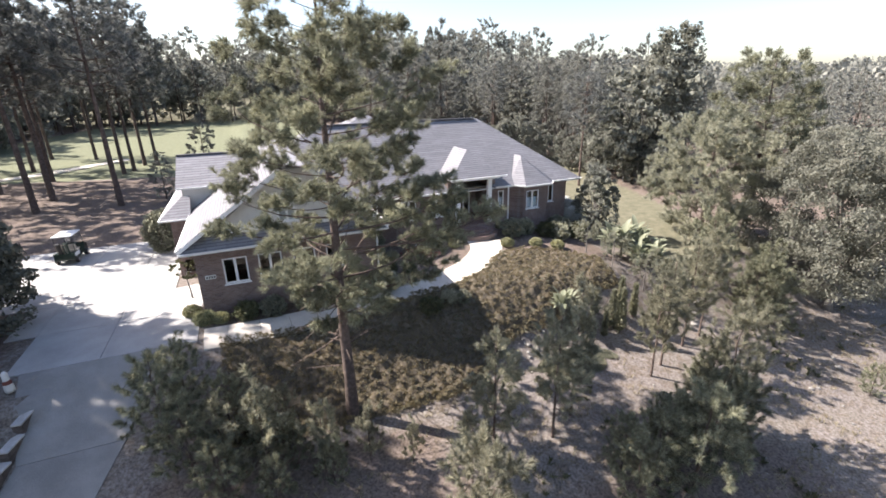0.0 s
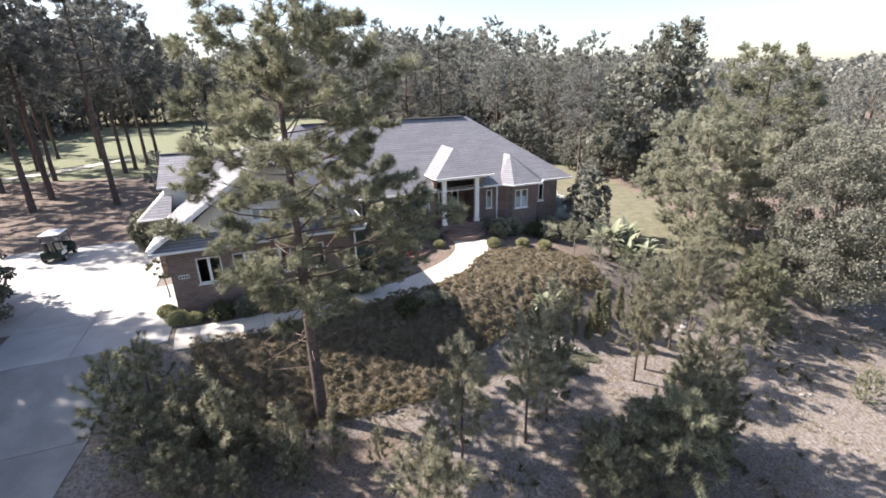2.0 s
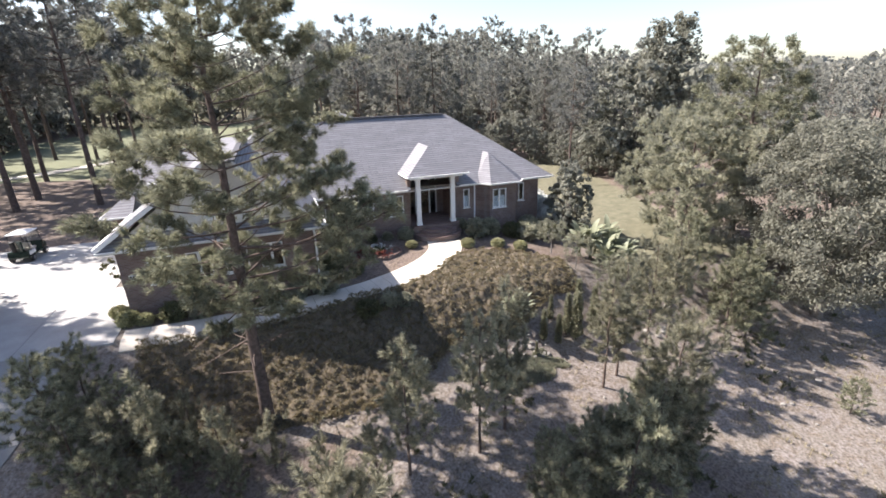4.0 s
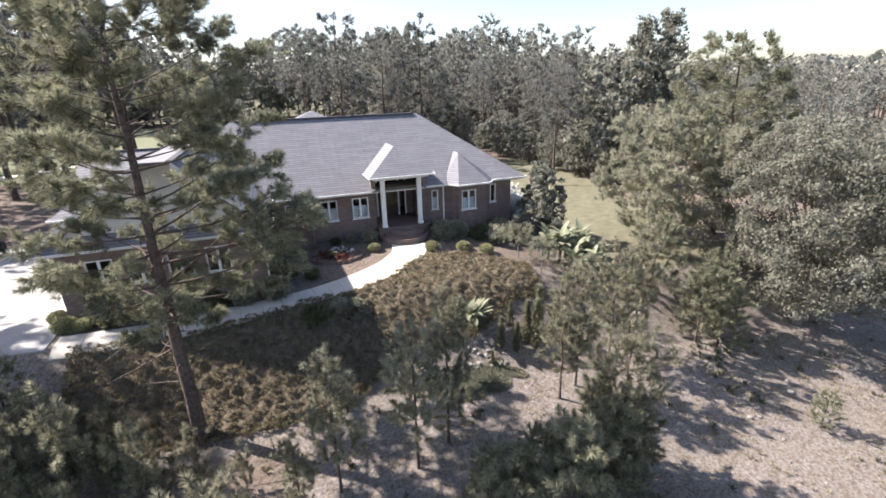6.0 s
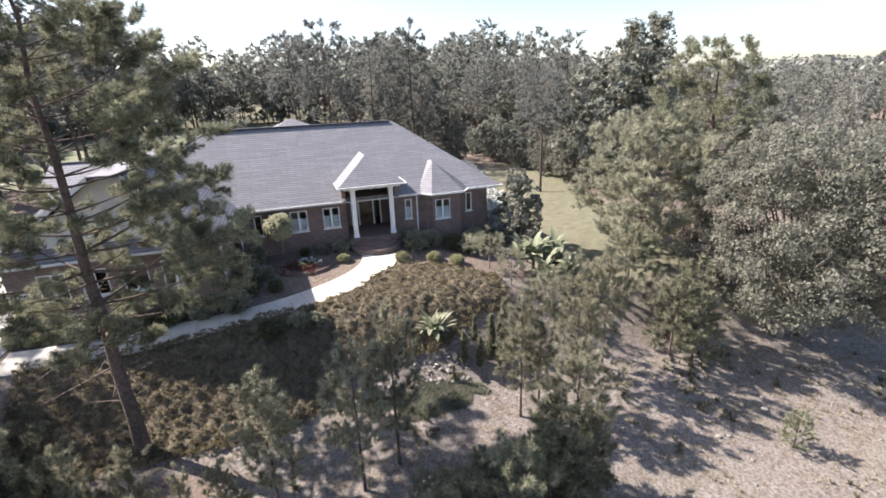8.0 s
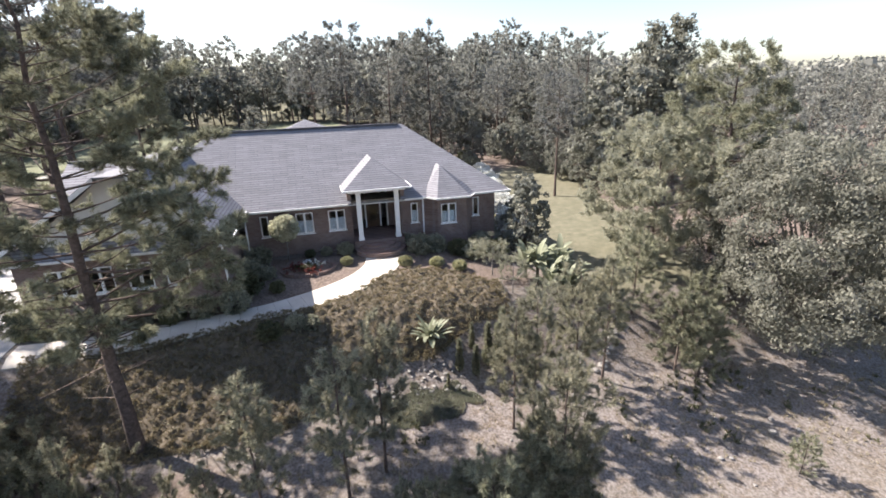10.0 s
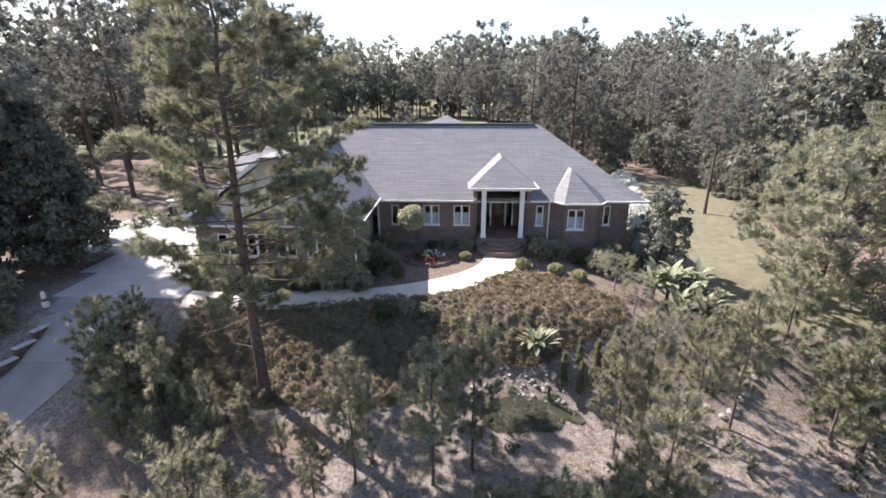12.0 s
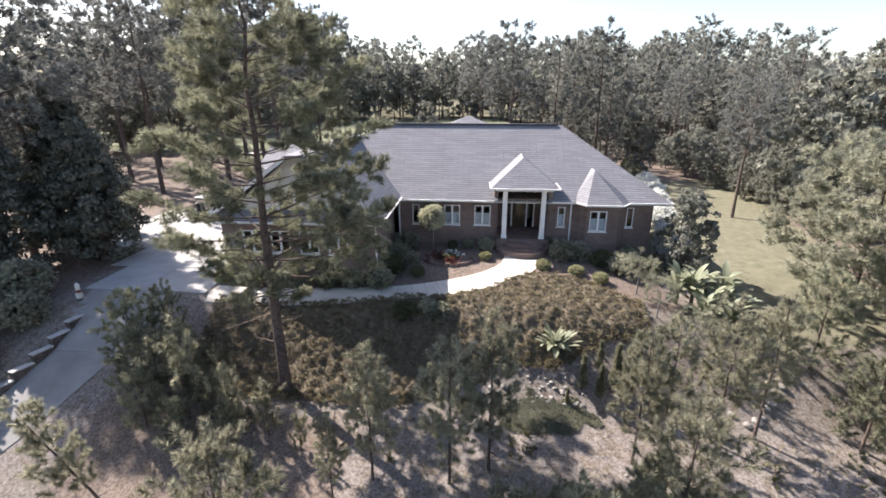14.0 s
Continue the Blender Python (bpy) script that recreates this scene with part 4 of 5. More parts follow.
        tube(bm, [o, o + d * ln * 0.5 + Vector((0, 0, 0.06 * ln)), o + d * ln + Vector((rnd.gauss(0, 0.1), rnd.gauss(0, 0.1), rnd.gauss(0, 0.12))) * ln], [0.03, 0.02, 0.006], 4, False)
    for q in range(shoots + 3):
        cluster(at(1.0 - 0.05 * rnd.random()), Vector((0, 0, 1)), 1)
    return mesh_from("trunk", bm), needles("crown", tips, axes, shoot, count, length, width, rng)


def leafy_mesh(seed, height, base, rx, rz, lobes, sprays, leaves, size, trunk_r, taper=0.0, spray_r=0.30):
    """A broad-leaved tree: forking limbs, and a crown whose lobes carry many rounded sprays of single leaves. Returns two meshes."""
    rng = np.random.default_rng(seed)
    rnd = random.Random(seed)
    bm = bmesh.new()
    mid = Vector((0, 0, height - rz))
    fork = Vector((rnd.uniform(-0.2, 0.2), rnd.uniform(-0.2, 0.2), base))
    tube(bm, [(0, 0, -0.3), (0, 0, base * 0.4), fork], [trunk_r * 1.4, trunk_r, trunk_r * 0.8], 8)
    cs, outs, rs = [], [], []
    for i in range(lobes):
        z = -0.92 + 1.86 * (i + 0.5) / lobes
        a = 2.39996 * i + rnd.uniform(-0.4, 0.4)
        flat = math.sqrt(max(0.05, 1 - z * z)) * (1 - taper * 0.5 * (z + 1))
        k = rnd.uniform(0.52, 0.78)
        c = mid + Vector((math.cos(a) * rx * k * flat, math.sin(a) * rx * k * flat, rz * 0.72 * z))
        r = rx * rnd.uniform(0.30, 0.44) * (1 - 0.45 * taper * 0.5 * (z + 1))
        tube(bm, [fork, fork.lerp(c, 0.5) + Vector((0, 0, 0.05 * height)), c], [trunk_r * 0.5, trunk_r * 0.3, trunk_r * 0.1], 5, False)
        for q in range(sprays):
            d = Vector((rnd.gauss(0, 1), rnd.gauss(0, 1), rnd.gauss(0.25, 1)))
            d = (d.normalized() + 0.45 * (c - mid).normalized()).normalized()
            p = c + Vector((d.x * r, d.y * r, d.z * r * rz / rx * 0.9)) * rnd.uniform(0.75, 1.1)
            if p.z < 0.3:
                p.z = rnd.uniform(0.3, 0.9)
            cs.append(p)
            outs.append(d)
            rs.append(r * spray_r * rnd.uniform(0.7, 1.3))
    cs, outs, rs = np.array(cs), np.array(outs), np.array(rs)
    n = len(cs) * leaves
    o = rng.normal(size=(n, 3)) + 0.5 * np.repeat(outs, leaves, 0) + np.array([0, 0, 0.25])
    o /= np.linalg.norm(o, axis=1)[:, None]
    p = np.repeat(cs, leaves, 0) + o * np.repeat(rs, leaves)[:, None] * rng.uniform(0.45, 1.1, (n, 1)) * np.array([1, 1, 0.8])
    return mesh_from("trunk", bm), leaf_quads("crown", p, o, size, rng)


def leaf_quads(name, p, face, size, rng, broad=0.27):
    """Single leaves as slightly folded kites whose faces look along face, with some scatter."""
    n = len(p)
    nrm = face + rng.normal(size=(n, 3)) * 0.55
    nrm /= np.linalg.norm(nrm, axis=1)[:, None] + 1e-9
    d = np.cross(nrm, rng.normal(size=(n, 3)))
    d[:, 2] -= 0.35
    d /= np.linalg.norm(d, axis=1)[:, None] + 1e-9
    side = np.cross(nrm, d)
    side /= np.linalg.norm(side, axis=1)[:, None] + 1e-9
    ln = size * rng.uniform(0.65, 1.25, (n, 1))
    v = np.stack([p - d * ln * 0.5, p + side * ln * broad, p + d * ln * 0.5 - nrm * ln * 0.12, p - side * ln * broad], 1).reshape(-1, 3)
    return mesh_of(name, v, np.arange(len(v)).reshape(-1, 4))


def tree(name, meshes, bark, leaf, x, y, label, category, scale=1.0, rz=0.0, z=None, group="", lean=(0, 0)):
    """Stands a tree of those two meshes on the ground."""
    e = new(name)
    e.matrix_basis = pose(x, y, ground_z(x, y) if z is None else z, lean[0], lean[1], rz)
    e.scale = (scale, scale, scale)
    part("trunk", meshes[0], M[bark], e)
    part("crown", meshes[1], M[leaf], e)
    return tagged(e, label, category, group)


# the tall pine in front of the house
HERO = pine_mesh(11, 17.3, 0.29, 4.5, 22, 9, 6, (0.22, 48, 0.25, 0.024), 0.25, 12, open_crown=0.5, droop=0.15, shape=0.5, rise=0.24, dead=24, low=0.42, lop=(-0.7, 0.4))
tree("pine_tree", HERO, "bark", "needles", -11.65, -11.7, "tall open-crowned pine standing on the bank before the house", "pine tree", rz=40)

# young pines on the lower ground
YOUNG = [pine_mesh(20 + i, 6.0, 0.30, 0.72, 10, 3.0, 1, (0.34, 95, 0.25, 0.028), 0.055, 7, open_crown=0.45, shape=0.6, rise=0.6, dead=6, upright=0.7) for i in range(3)]
FRONT = pine_mesh(36, 6.3, 0.05, 1.05, 14, 4.5, 1, (0.38, 105, 0.25, 0.026), 0.07, 8, open_crown=0.35, shape=0.45, rise=0.7, upright=0.9)
SAPLING = [pine_mesh(38 + i, 3.0, 0.14, 0.22, 5, 1, 1, (0.40, 125, 0.23, 0.025), 0.035, 6, open_crown=0.35, shape=0.6, rise=1.2, upright=1.3) for i in range(2)]
BUSHY = [pine_mesh(30 + i, 4.0, 0.06, 1.05, 9, 3.4, 1, (0.34, 90, 0.26, 0.029), 0.055, 6, open_crown=0.4, shape=0.65, rise=0.6, upright=0.8) for i in range(2)]
spots = [(3.5, -13.8, 5.75), (4.7, -13.3, 6.0), (7.3, -12.4, 6.3), (9.2, -11.95, 6.6), (-2.3, -14.7, 6.4), (-3.8, -15.4, 6.0), (-6.75, -15.5, 5.8), (-8.1, -16.3, 3.6)]
for i, (x, y, hh) in enumerate(spots):
    tree("young_pine", YOUNG[i % 3], "bark", "needles_young", x, y, "slender young pine on straw-covered ground", "pine tree", hh / 6.0, 77 * i, group="young pines below the bank")
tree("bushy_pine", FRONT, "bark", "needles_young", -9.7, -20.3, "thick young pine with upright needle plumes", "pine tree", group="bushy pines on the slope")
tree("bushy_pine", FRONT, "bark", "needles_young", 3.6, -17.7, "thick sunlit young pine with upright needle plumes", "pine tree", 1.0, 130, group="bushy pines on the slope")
tree("young_pine", YOUNG[1], "bark", "needles_young", -16.2, -17.3, "thin leaning young pine on the slope", "pine tree", 0.86, 20, group="young pines below the bank", lean=(4, -17))
bushy = [(-17.9, -10.4, 2.5), (-18.5, -11.8, 3.2), (-17.7, -13.0, 2.8), (-16.4, -11.7, 2.3), (-15.3, -12.7, 1.9), (-16.7, -14.2, 2.2), (-14.2, -13.3, 1.7), (-13.0, -14.4, 1.6), (-15.0, -14.8, 1.8),
         (0.4, -19.2, 3.8), (2.2, -18.4, 3.6), (-1.2, -18.6, 3.0), (3.5, -18.2, 3.0), (1.3, -17.5, 2.2), (-2.4, -18.9, 2.6), (13.0, -8.9, 4.6), (15.2, -11.3, 4.6), (13.6, -12.0, 4.3), (14.6, -12.6, 3.4), (14.9, -18.2, 1.6), (3.2, -17.3, 3.4), (-1.9, -17.6, 2.2), (0.0, -17.9, 2.8)]
# Bushes of the shadowed thickets take darker needles; that shade is in their colour.
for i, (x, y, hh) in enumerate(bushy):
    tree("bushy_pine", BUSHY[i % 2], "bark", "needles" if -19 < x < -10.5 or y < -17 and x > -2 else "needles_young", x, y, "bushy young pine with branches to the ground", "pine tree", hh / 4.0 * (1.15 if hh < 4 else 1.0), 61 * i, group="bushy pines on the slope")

for i, (x, y, hh) in enumerate([(-16.6, -13.1, 3.0), (-15.2, -13.6, 3.7), (-13.2, -13.8, 2.8), (-11.5, -14.0, 2.3), (-14.3, -12.2, 2.4), (-9.9, -14.6, 1.7)]):
    tree("pine_sapling", SAPLING[i % 2], "bark", "needles_young", x, y, "narrow pine sapling with a plume of pale needles", "pine tree", hh / 3.0, 83 * i, group="pine saplings below the bank")

# trees to the right of the lawn
OAK = leafy_mesh(41, 12.6, 2.2, 5.9, 5.6, 28, 20, 190, 0.18, 0.28, spray_r=0.34)
tree("oak_tree", OAK, "bark_grey", "leaves", 21.8, -12.0, "large grey-green oak with a broad rounded crown", "oak tree")
OLIVE = pine_mesh(42, 8.7, 0.05, 3.7, 16, 7, 4, (0.34, 34, 0.32, 0.046), 0.17, 8, open_crown=0.3, shape=0.5, rise=0.45, upright=0.8)
tree("pine_tree", OLIVE, "bark", "leaves_olive", 17.4, -4.6, "dense yellow-green pine foliated to the ground beside the lawn", "pine tree")
MIDPINE = pine_mesh(12, 13.4, 0.34, 3.6, 13, 5, 5, (0.32, 34, 0.33, 0.042), 0.2, 9, open_crown=0.4, shape=0.42, rise=0.25)
tree("pine_tree", MIDPINE, "bark", "needles", 22.6, -4.5, "mature pine with a spreading crown among oaks", "pine tree", rz=120)
OAK2 = leafy_mesh(43, 11.0, 0.8, 4.6, 5.2, 17, 9, 14, 0.75, 0.22)
OAK3 = leafy_mesh(48, 11.0, 0.8, 4.5, 5.2, 19, 12, 28, 0.50, 0.22)
GUM = leafy_mesh(49, 18.2, 3.0, 3.2, 7.6, 24, 11, 22, 0.36, 0.2, taper=0.8, spray_r=0.6)
PINEN = [pine_mesh(55 + i, 20.0, (0.42, 0.36, 0.47)[i], 3.9, 12, 3, 4, (0.36, 20, 0.42, 0.09), 0.23, 7, open_crown=0.45, shape=0.45, rise=0.25, dead=6, wood_twigs=False) for i in range(3)]
PINEF = [pine_mesh(50 + i, 20.0, (0.24, 0.18, 0.32)[i], 3.3, 12, 2.4, 3, (0.42, 24, 0.50, 0.11), 0.22, 5, open_crown=0.35, shape=0.5, rise=0.25, wood_twigs=False) for i in range(3)]
PINEL = [pine_mesh(60 + i, 13.0, 0.04, 3.0, 11, 2.6, 3, (0.40, 24, 0.46, 0.105), 0.18, 5, open_crown=0.35, shape=0.6, rise=0.3, wood_twigs=False) for i in range(2)]
PINEC = [pine_mesh(70 + i, 20.0, (0.26, 0.18, 0.34)[i], 3.5, 10, 2, 2, (0.6, 9, 0.8, 0.40), 0.22, 4, open_crown=0.3, shape=0.5, rise=0.25, wood_twigs=False) for i in range(3)]
PINED = pine_mesh(65, 13.0, 0.04, 3.1, 9, 2, 2, (0.6, 9, 0.8, 0.40), 0.18, 4, open_crown=0.35, shape=0.6, rise=0.3, wood_twigs=False)
DARK = leafy_mesh(44, 9.8, 0.4, 3.9, 5.0, 30, 15, 46, 0.30, 0.25, taper=1.0, spray_r=0.42)
# The cedar at x -37 is unseen, added to shade ground by the driveway.
for x, y, sc, kind in ((-27.0, -3.0, 0.93, DARK), (-30.2, -6.4, 1.0, DARK), (-37.0, -7.5, 1.1, DARK), (-31.4, 0.8, 1.12, DARK)):
    tree("cedar_tree", kind, "bark", "leaves_dark", x, y, "dark dense evergreen tree beside the driveway", "evergreen tree", sc, 40 * x)
for x, y, sc in ((-19.5, 38.0, 0.55), (-22.6, 25.0, 0.36), (-11.4, 42.0, 0.62), (18.2, 34.0, 0.5)):
    tree("pine_tree", PINEL[0], "bark", "needles_hazed", x, y, "small pine at the edge of the fairway", "pine tree", sc)


def joined(name, items, material, parent):
    """Many placed copies of ready meshes, in one mesh."""
    vs, qs, n = [], [], 0
    for me, m in items:
        k = len(me.polygons[0].vertices)
        co = np.empty(len(me.vertices) * 3, np.float32)
        me.vertices.foreach_get("co", co)
        faces = np.array([list(p.vertices) for p in me.polygons if len(p.vertices) == k])
        vs.append(np.c_[co.reshape(-1, 3), np.ones(len(me.vertices))] @ np.array(m, float).T[:, :3])
        qs.append(faces + n)
        n += len(me.vertices)
    part(name, mesh_of(name, np.concatenate(vs), np.concatenate(qs)), material, parent)["kind"] = "stuff"


def wood(seed):
    """The woods behind and beside the house: pines and oaks at random, clear of the lawn, the fairway and the house."""
    rnd = random.Random(seed)
    taken, far_pines, far_oaks = [], [], []
    n = 0
    tries = 0
    while n < 500 and tries < 30000:
        tries += 1
        x, y = rnd.uniform(-95, 130), rnd.uniform(-30, 158)
        az = math.degrees(math.atan2(x + 14, y + 28))
        low = 47 <= az < 80 and x > 30 and 52 < math.hypot(x + 14, y + 28) < 165
        right = 66 > x > 27 + 0.12 * max(0, y - 5) and y > -4 and az < 47
        back = y > 34 and x > 8 + 0.10 * (y - 34) and y < 76 and az < 47 and not (17 < x < 27 + 0.12 * y and y < 50)
        far = y > 86 + 48 * ramp(-64, -50, x) * ramp(24, 10, x) and x < 40
        left = x < -56 and y > 14 and rnd.random() < 0.5
        if not (right or back or far or left or low):
            continue
        gap = 4.4 if low else (3.3 if y < 58 else (4.0 if y < 80 else 4.5))
        if any((x - a) ** 2 + (y - c) ** 2 < gap * gap for a, c in taken):
            continue
        taken.append((x, y))
        n += 1
        kind = rnd.random()
        distant = low or math.hypot(x + 8, y + 28) > 92
        size = min(0.76, 0.42 + 0.0026 * (math.hypot(x + 14, y + 28) - 52)) if low else 1.42 if y > 115 else 1.25 if y > 80 else (0.86 if x > 20 else 0.98)
        edge = y < 58 and x > -10 and not low
        if distant:
            me, sc, store = (OAK2, rnd.uniform(0.8, 1.2), far_oaks) if kind < 0.15 else (PINED, rnd.uniform(0.6, 1.15), far_pines) if kind < 0.5 else (PINEC[n % 3], rnd.uniform(0.78, 1.0), far_pines)
            m = pose(x, y, ground_z(x, y), 0, 0, rnd.uniform(0, 360)) @ Matrix.Scale(size * sc, 4)
            store.append((me, m))
        elif right and y < 40 and kind < 0.5 or kind < 0.1:
            tree("oak_tree", OAK3, "bark_grey", "leaves_hazed", x, y, "woodland oak with dull green foliage", "oak tree", size * rnd.uniform(0.8, 1.2), rnd.uniform(0, 360), group="woods behind the house")
        elif kind < 0.68:
            tree("pine_tree", PINEL[n % 2], "bark", "needles_hazed", x, y, "woodland pine foliated to near the ground", "pine tree", size * rnd.uniform(0.6, 1.15), rnd.uniform(0, 360), group="woods behind the house")
        else:
            tree("pine_tree", PINEF[n % 3], "bark", "needles_hazed", x, y, "tall woodland pine with a bare lower trunk", "pine tree", size * rnd.uniform(0.78, 1.0), rnd.uniform(0, 360), group="woods behind the house")

    e = tagged(empty("distant_woods"), "dense woods of pine and oak beyond the fairway", "woods", kind="stuff")
    joined("pine_crowns", [(a[1], m) for a, m in far_pines], M["needles_hazed"], e)
    joined("oak_crowns", [(a[1], m) for a, m in far_oaks], M["leaves_hazed"], e)
    joined("trunks", [(a[0], m) for a, m in far_pines + far_oaks], M["bark"], e)


wood(5)
rnd = random.Random(77)
for i in range(17):
    k = i / 16
    x, y = 26.3 - 1.5 * k + rnd.uniform(-0.6, 1.4), 7.5 + 50 * k ** 1.25 + rnd.uniform(-0.8, 0.8)
    tree("oak_tree", OAK3, "bark_grey", "leaves_hazed", x, y, "low bushy oak at the edge of the lawn", "oak tree", rnd.uniform(0.38, 0.6), 70 * i, group="low trees along the lawn")
# The three pines with y below 1 are added to shade the driveway slope.
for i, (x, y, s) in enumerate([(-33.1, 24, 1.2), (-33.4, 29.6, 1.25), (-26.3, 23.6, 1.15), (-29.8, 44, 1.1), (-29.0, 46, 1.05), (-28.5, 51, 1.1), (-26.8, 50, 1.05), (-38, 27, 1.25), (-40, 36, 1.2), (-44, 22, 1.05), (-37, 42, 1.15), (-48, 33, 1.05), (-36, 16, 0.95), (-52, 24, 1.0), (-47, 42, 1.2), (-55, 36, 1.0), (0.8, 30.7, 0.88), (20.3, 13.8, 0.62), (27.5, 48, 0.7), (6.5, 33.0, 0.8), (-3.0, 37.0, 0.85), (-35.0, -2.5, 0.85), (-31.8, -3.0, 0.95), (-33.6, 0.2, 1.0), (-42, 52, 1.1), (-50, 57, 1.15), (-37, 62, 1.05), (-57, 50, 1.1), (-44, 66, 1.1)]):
    tree("pine_tree", PINEN[i % 3], "bark", "needles_shaded", x, y, "tall pine with a long bare trunk on pine straw", "pine tree", s, 50 * i, group="tall pines by the fairway")
tree("oak_tree", OAK3, "bark_grey", "leaves_hazed", 28.6, 13.2, "woodland oak with a broad crown at the lawn's edge", "oak tree", 1.28, 20)
for x, y, sc in ((29.6, 12.6, 0.97), (32.0, 11.6, 1.0)):
    tree("sweetgum_tree", GUM, "bark_grey", "leaves", x, y, "tall narrow broad-leaved tree rising above its neighbours", "tree", sc, 30 * x, group="tall narrow trees")


def far_forest(seed):
    """The wooded horizon: many small crowns on the far ground, in one mesh."""
    rng, rnd = np.random.default_rng(seed), random.Random(seed)
    cs, rs = [], []
    for q in range(2600):
        a = rnd.uniform(-1.35, 1.75)
        d = rnd.uniform(165, 420)
        x, y = d * math.sin(a), d * math.cos(a) - 20
        g, r = ground_z(x, y), rnd.uniform(2.2, 3.8)
        top = rnd.uniform(10, 15) if a > 0.75 else rnd.uniform(14, 21)
        for k in range(5):
            cs.append((x + rnd.gauss(0, r * 0.45), y + rnd.gauss(0, r * 0.45), g + top * (0.3 + 0.65 * k / 4)))
            rs.append(r * rnd.uniform(0.4, 0.75))
    n = 12
    o = rng.normal(size=(len(cs) * n, 3)) + np.array([0, 0, 0.3])
    o /= np.linalg.norm(o, axis=1)[:, None]
    p = np.repeat(np.array(cs), n, 0) + o * np.repeat(rs, n)[:, None]
    ob = part("far_forest", leaf_quads("far_forest", p, o, 2.0, rng, 0.34), M["needles_hazed"])
    tagged(ob, "distant mixed forest along the horizon", "forest", kind="stuff")


far_forest(8)

# ---- ground plants of the bank and the beds ----


def bank_low(x):
    """Lower edge of the planted bank."""
    return -12.3 + 2.1 * ramp(-7.0, -2.0, x) + 1.2 * ramp(0.5, 4.0, x)


def bank_top(x):
    """Upper edge of the planted bank, along the walk and the beds."""
    if x < -3:
        return -7.75 + 0.95 * ramp(-12.0, -5.0, x) + 0.75 * ramp(-5.0, -2.6, x)
    return -6.05 + 2.1 * ramp(-3.0, 0.2, x) - 2.3 * ramp(1.4, 5.8, x)


def on_bank(x, y, grow=0.0):
    return -16.6 - grow < x < 5.7 + grow and bank_low(x) - grow < y < bank_top(x) + grow


def mound(x, y):
    """Height of the cover's uneven mounds."""
    near = noise.voronoi(Vector((x * 2.0, y * 3.6, 0.3)))[0][0]
    return 0.06 + 0.21 * max(0.0, 1.0 - 1.7 * near * near) + 0.10 * noise.noise((x * 3.7, y * 4.4, 8.0))


def bank_cover():
    rng = np.random.default_rng(71)
    rnd = random.Random(71)
    e = tagged(empty("bank_shrubs"), "low brownish-green juniper cover mounded over the bank", "ground cover", kind="stuff")
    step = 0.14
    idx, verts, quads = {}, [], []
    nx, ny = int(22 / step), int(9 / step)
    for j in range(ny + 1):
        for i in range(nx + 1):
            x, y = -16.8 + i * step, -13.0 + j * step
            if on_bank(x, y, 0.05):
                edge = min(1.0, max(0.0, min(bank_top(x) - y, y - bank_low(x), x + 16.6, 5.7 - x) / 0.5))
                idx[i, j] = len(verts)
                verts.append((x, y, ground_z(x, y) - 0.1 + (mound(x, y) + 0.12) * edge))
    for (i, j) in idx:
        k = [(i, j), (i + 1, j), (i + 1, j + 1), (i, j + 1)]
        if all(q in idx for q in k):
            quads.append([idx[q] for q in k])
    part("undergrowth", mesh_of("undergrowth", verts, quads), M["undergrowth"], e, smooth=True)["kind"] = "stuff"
    for name, mat, n, share in (("brown_sprays", "cover", 17000, 0), ("green_sprays", "cover_green", 1500, 1)):
        cs, outs = [], []
        while len(cs) < n:
            x, y = rnd.uniform(-16.6, 5.7), rnd.uniform(-12.6, -3.8)
            if not on_bank(x, y):
                continue
            if share and noise.noise((x * 0.8, y * 0.9, 21.0)) < -0.05:
                continue
            cs.append((x, y, ground_z(x, y) + mound(x, y) - 0.03))
            outs.append((rnd.gauss(0, 0.5), rnd.gauss(-0.3, 0.5), 0.8))
        part(name, blades(name, cs, outs, 8, 0.14, 0.014, rng, bias=0.7, up=0.3), M[mat], e)["kind"] = "stuff"


bank_cover()


def scatter(name, label, mat, n, area, ok, count, length, width, seed, lift=0.0, up=0.8):
    rng, rnd = np.random.default_rng(seed), random.Random(seed)
    cs = []
    tries = 0
    while len(cs) < n and tries < n * 30:
        tries += 1
        x, y = rnd.uniform(area[0], area[1]), rnd.uniform(area[2], area[3])
        if ok(x, y):
            cs.append((x, y, ground_z(x, y) + lift))
    ob = part(name, blades(name, cs, [(0, 0, 1)] * len(cs), count, length, width, rng, bias=0.4, up=up), M[mat])
    return tagged(ob, label, "ground cover", kind="stuff")


def wild(x, y):
    return y < -12.2 and not on_bank(x, y) and not (-25 < x < -19) and noise.noise((x * 0.35, y * 0.35, 5.0)) > -0.05


def green_patch(x, y):
    return ((x - 0.2) / 2.2) ** 2 + ((y + 12.0) / 1.0) ** 2 < 0.95 + 0.9 * noise.noise((x * 1.3, y * 1.3, 1.0))


def lawn_ok(x, y):
    return zone_of(x, y)[0] > 0.75


scatter("dry_grass", "tufts of dry pale grass on the sandy slope", "dry", 4200, (-18, 30, -32, -12), wild, 9, 0.22, 0.010, 81)
scatter("green_cover", "flat patch of small-leaved green ground cover", "cover_green", 3000, (-3, 4, -14, -10), green_patch, 8, 0.11, 0.017, 82)
scatter("lawn_grass", "short olive lawn grass", "lawn_blades", 5200, (9, 26, -9, 22), lawn_ok, 4, 0.045, 0.008, 83)
scatter("weeds", "low green weeds on the sandy ground", "shrub_leaves", 700, (-16, 30, -32, -12), lambda x, y: wild(x, y) and noise.noise((x * 0.5, y * 0.5, 9.0)) > 0.2, 14, 0.28, 0.022, 84)


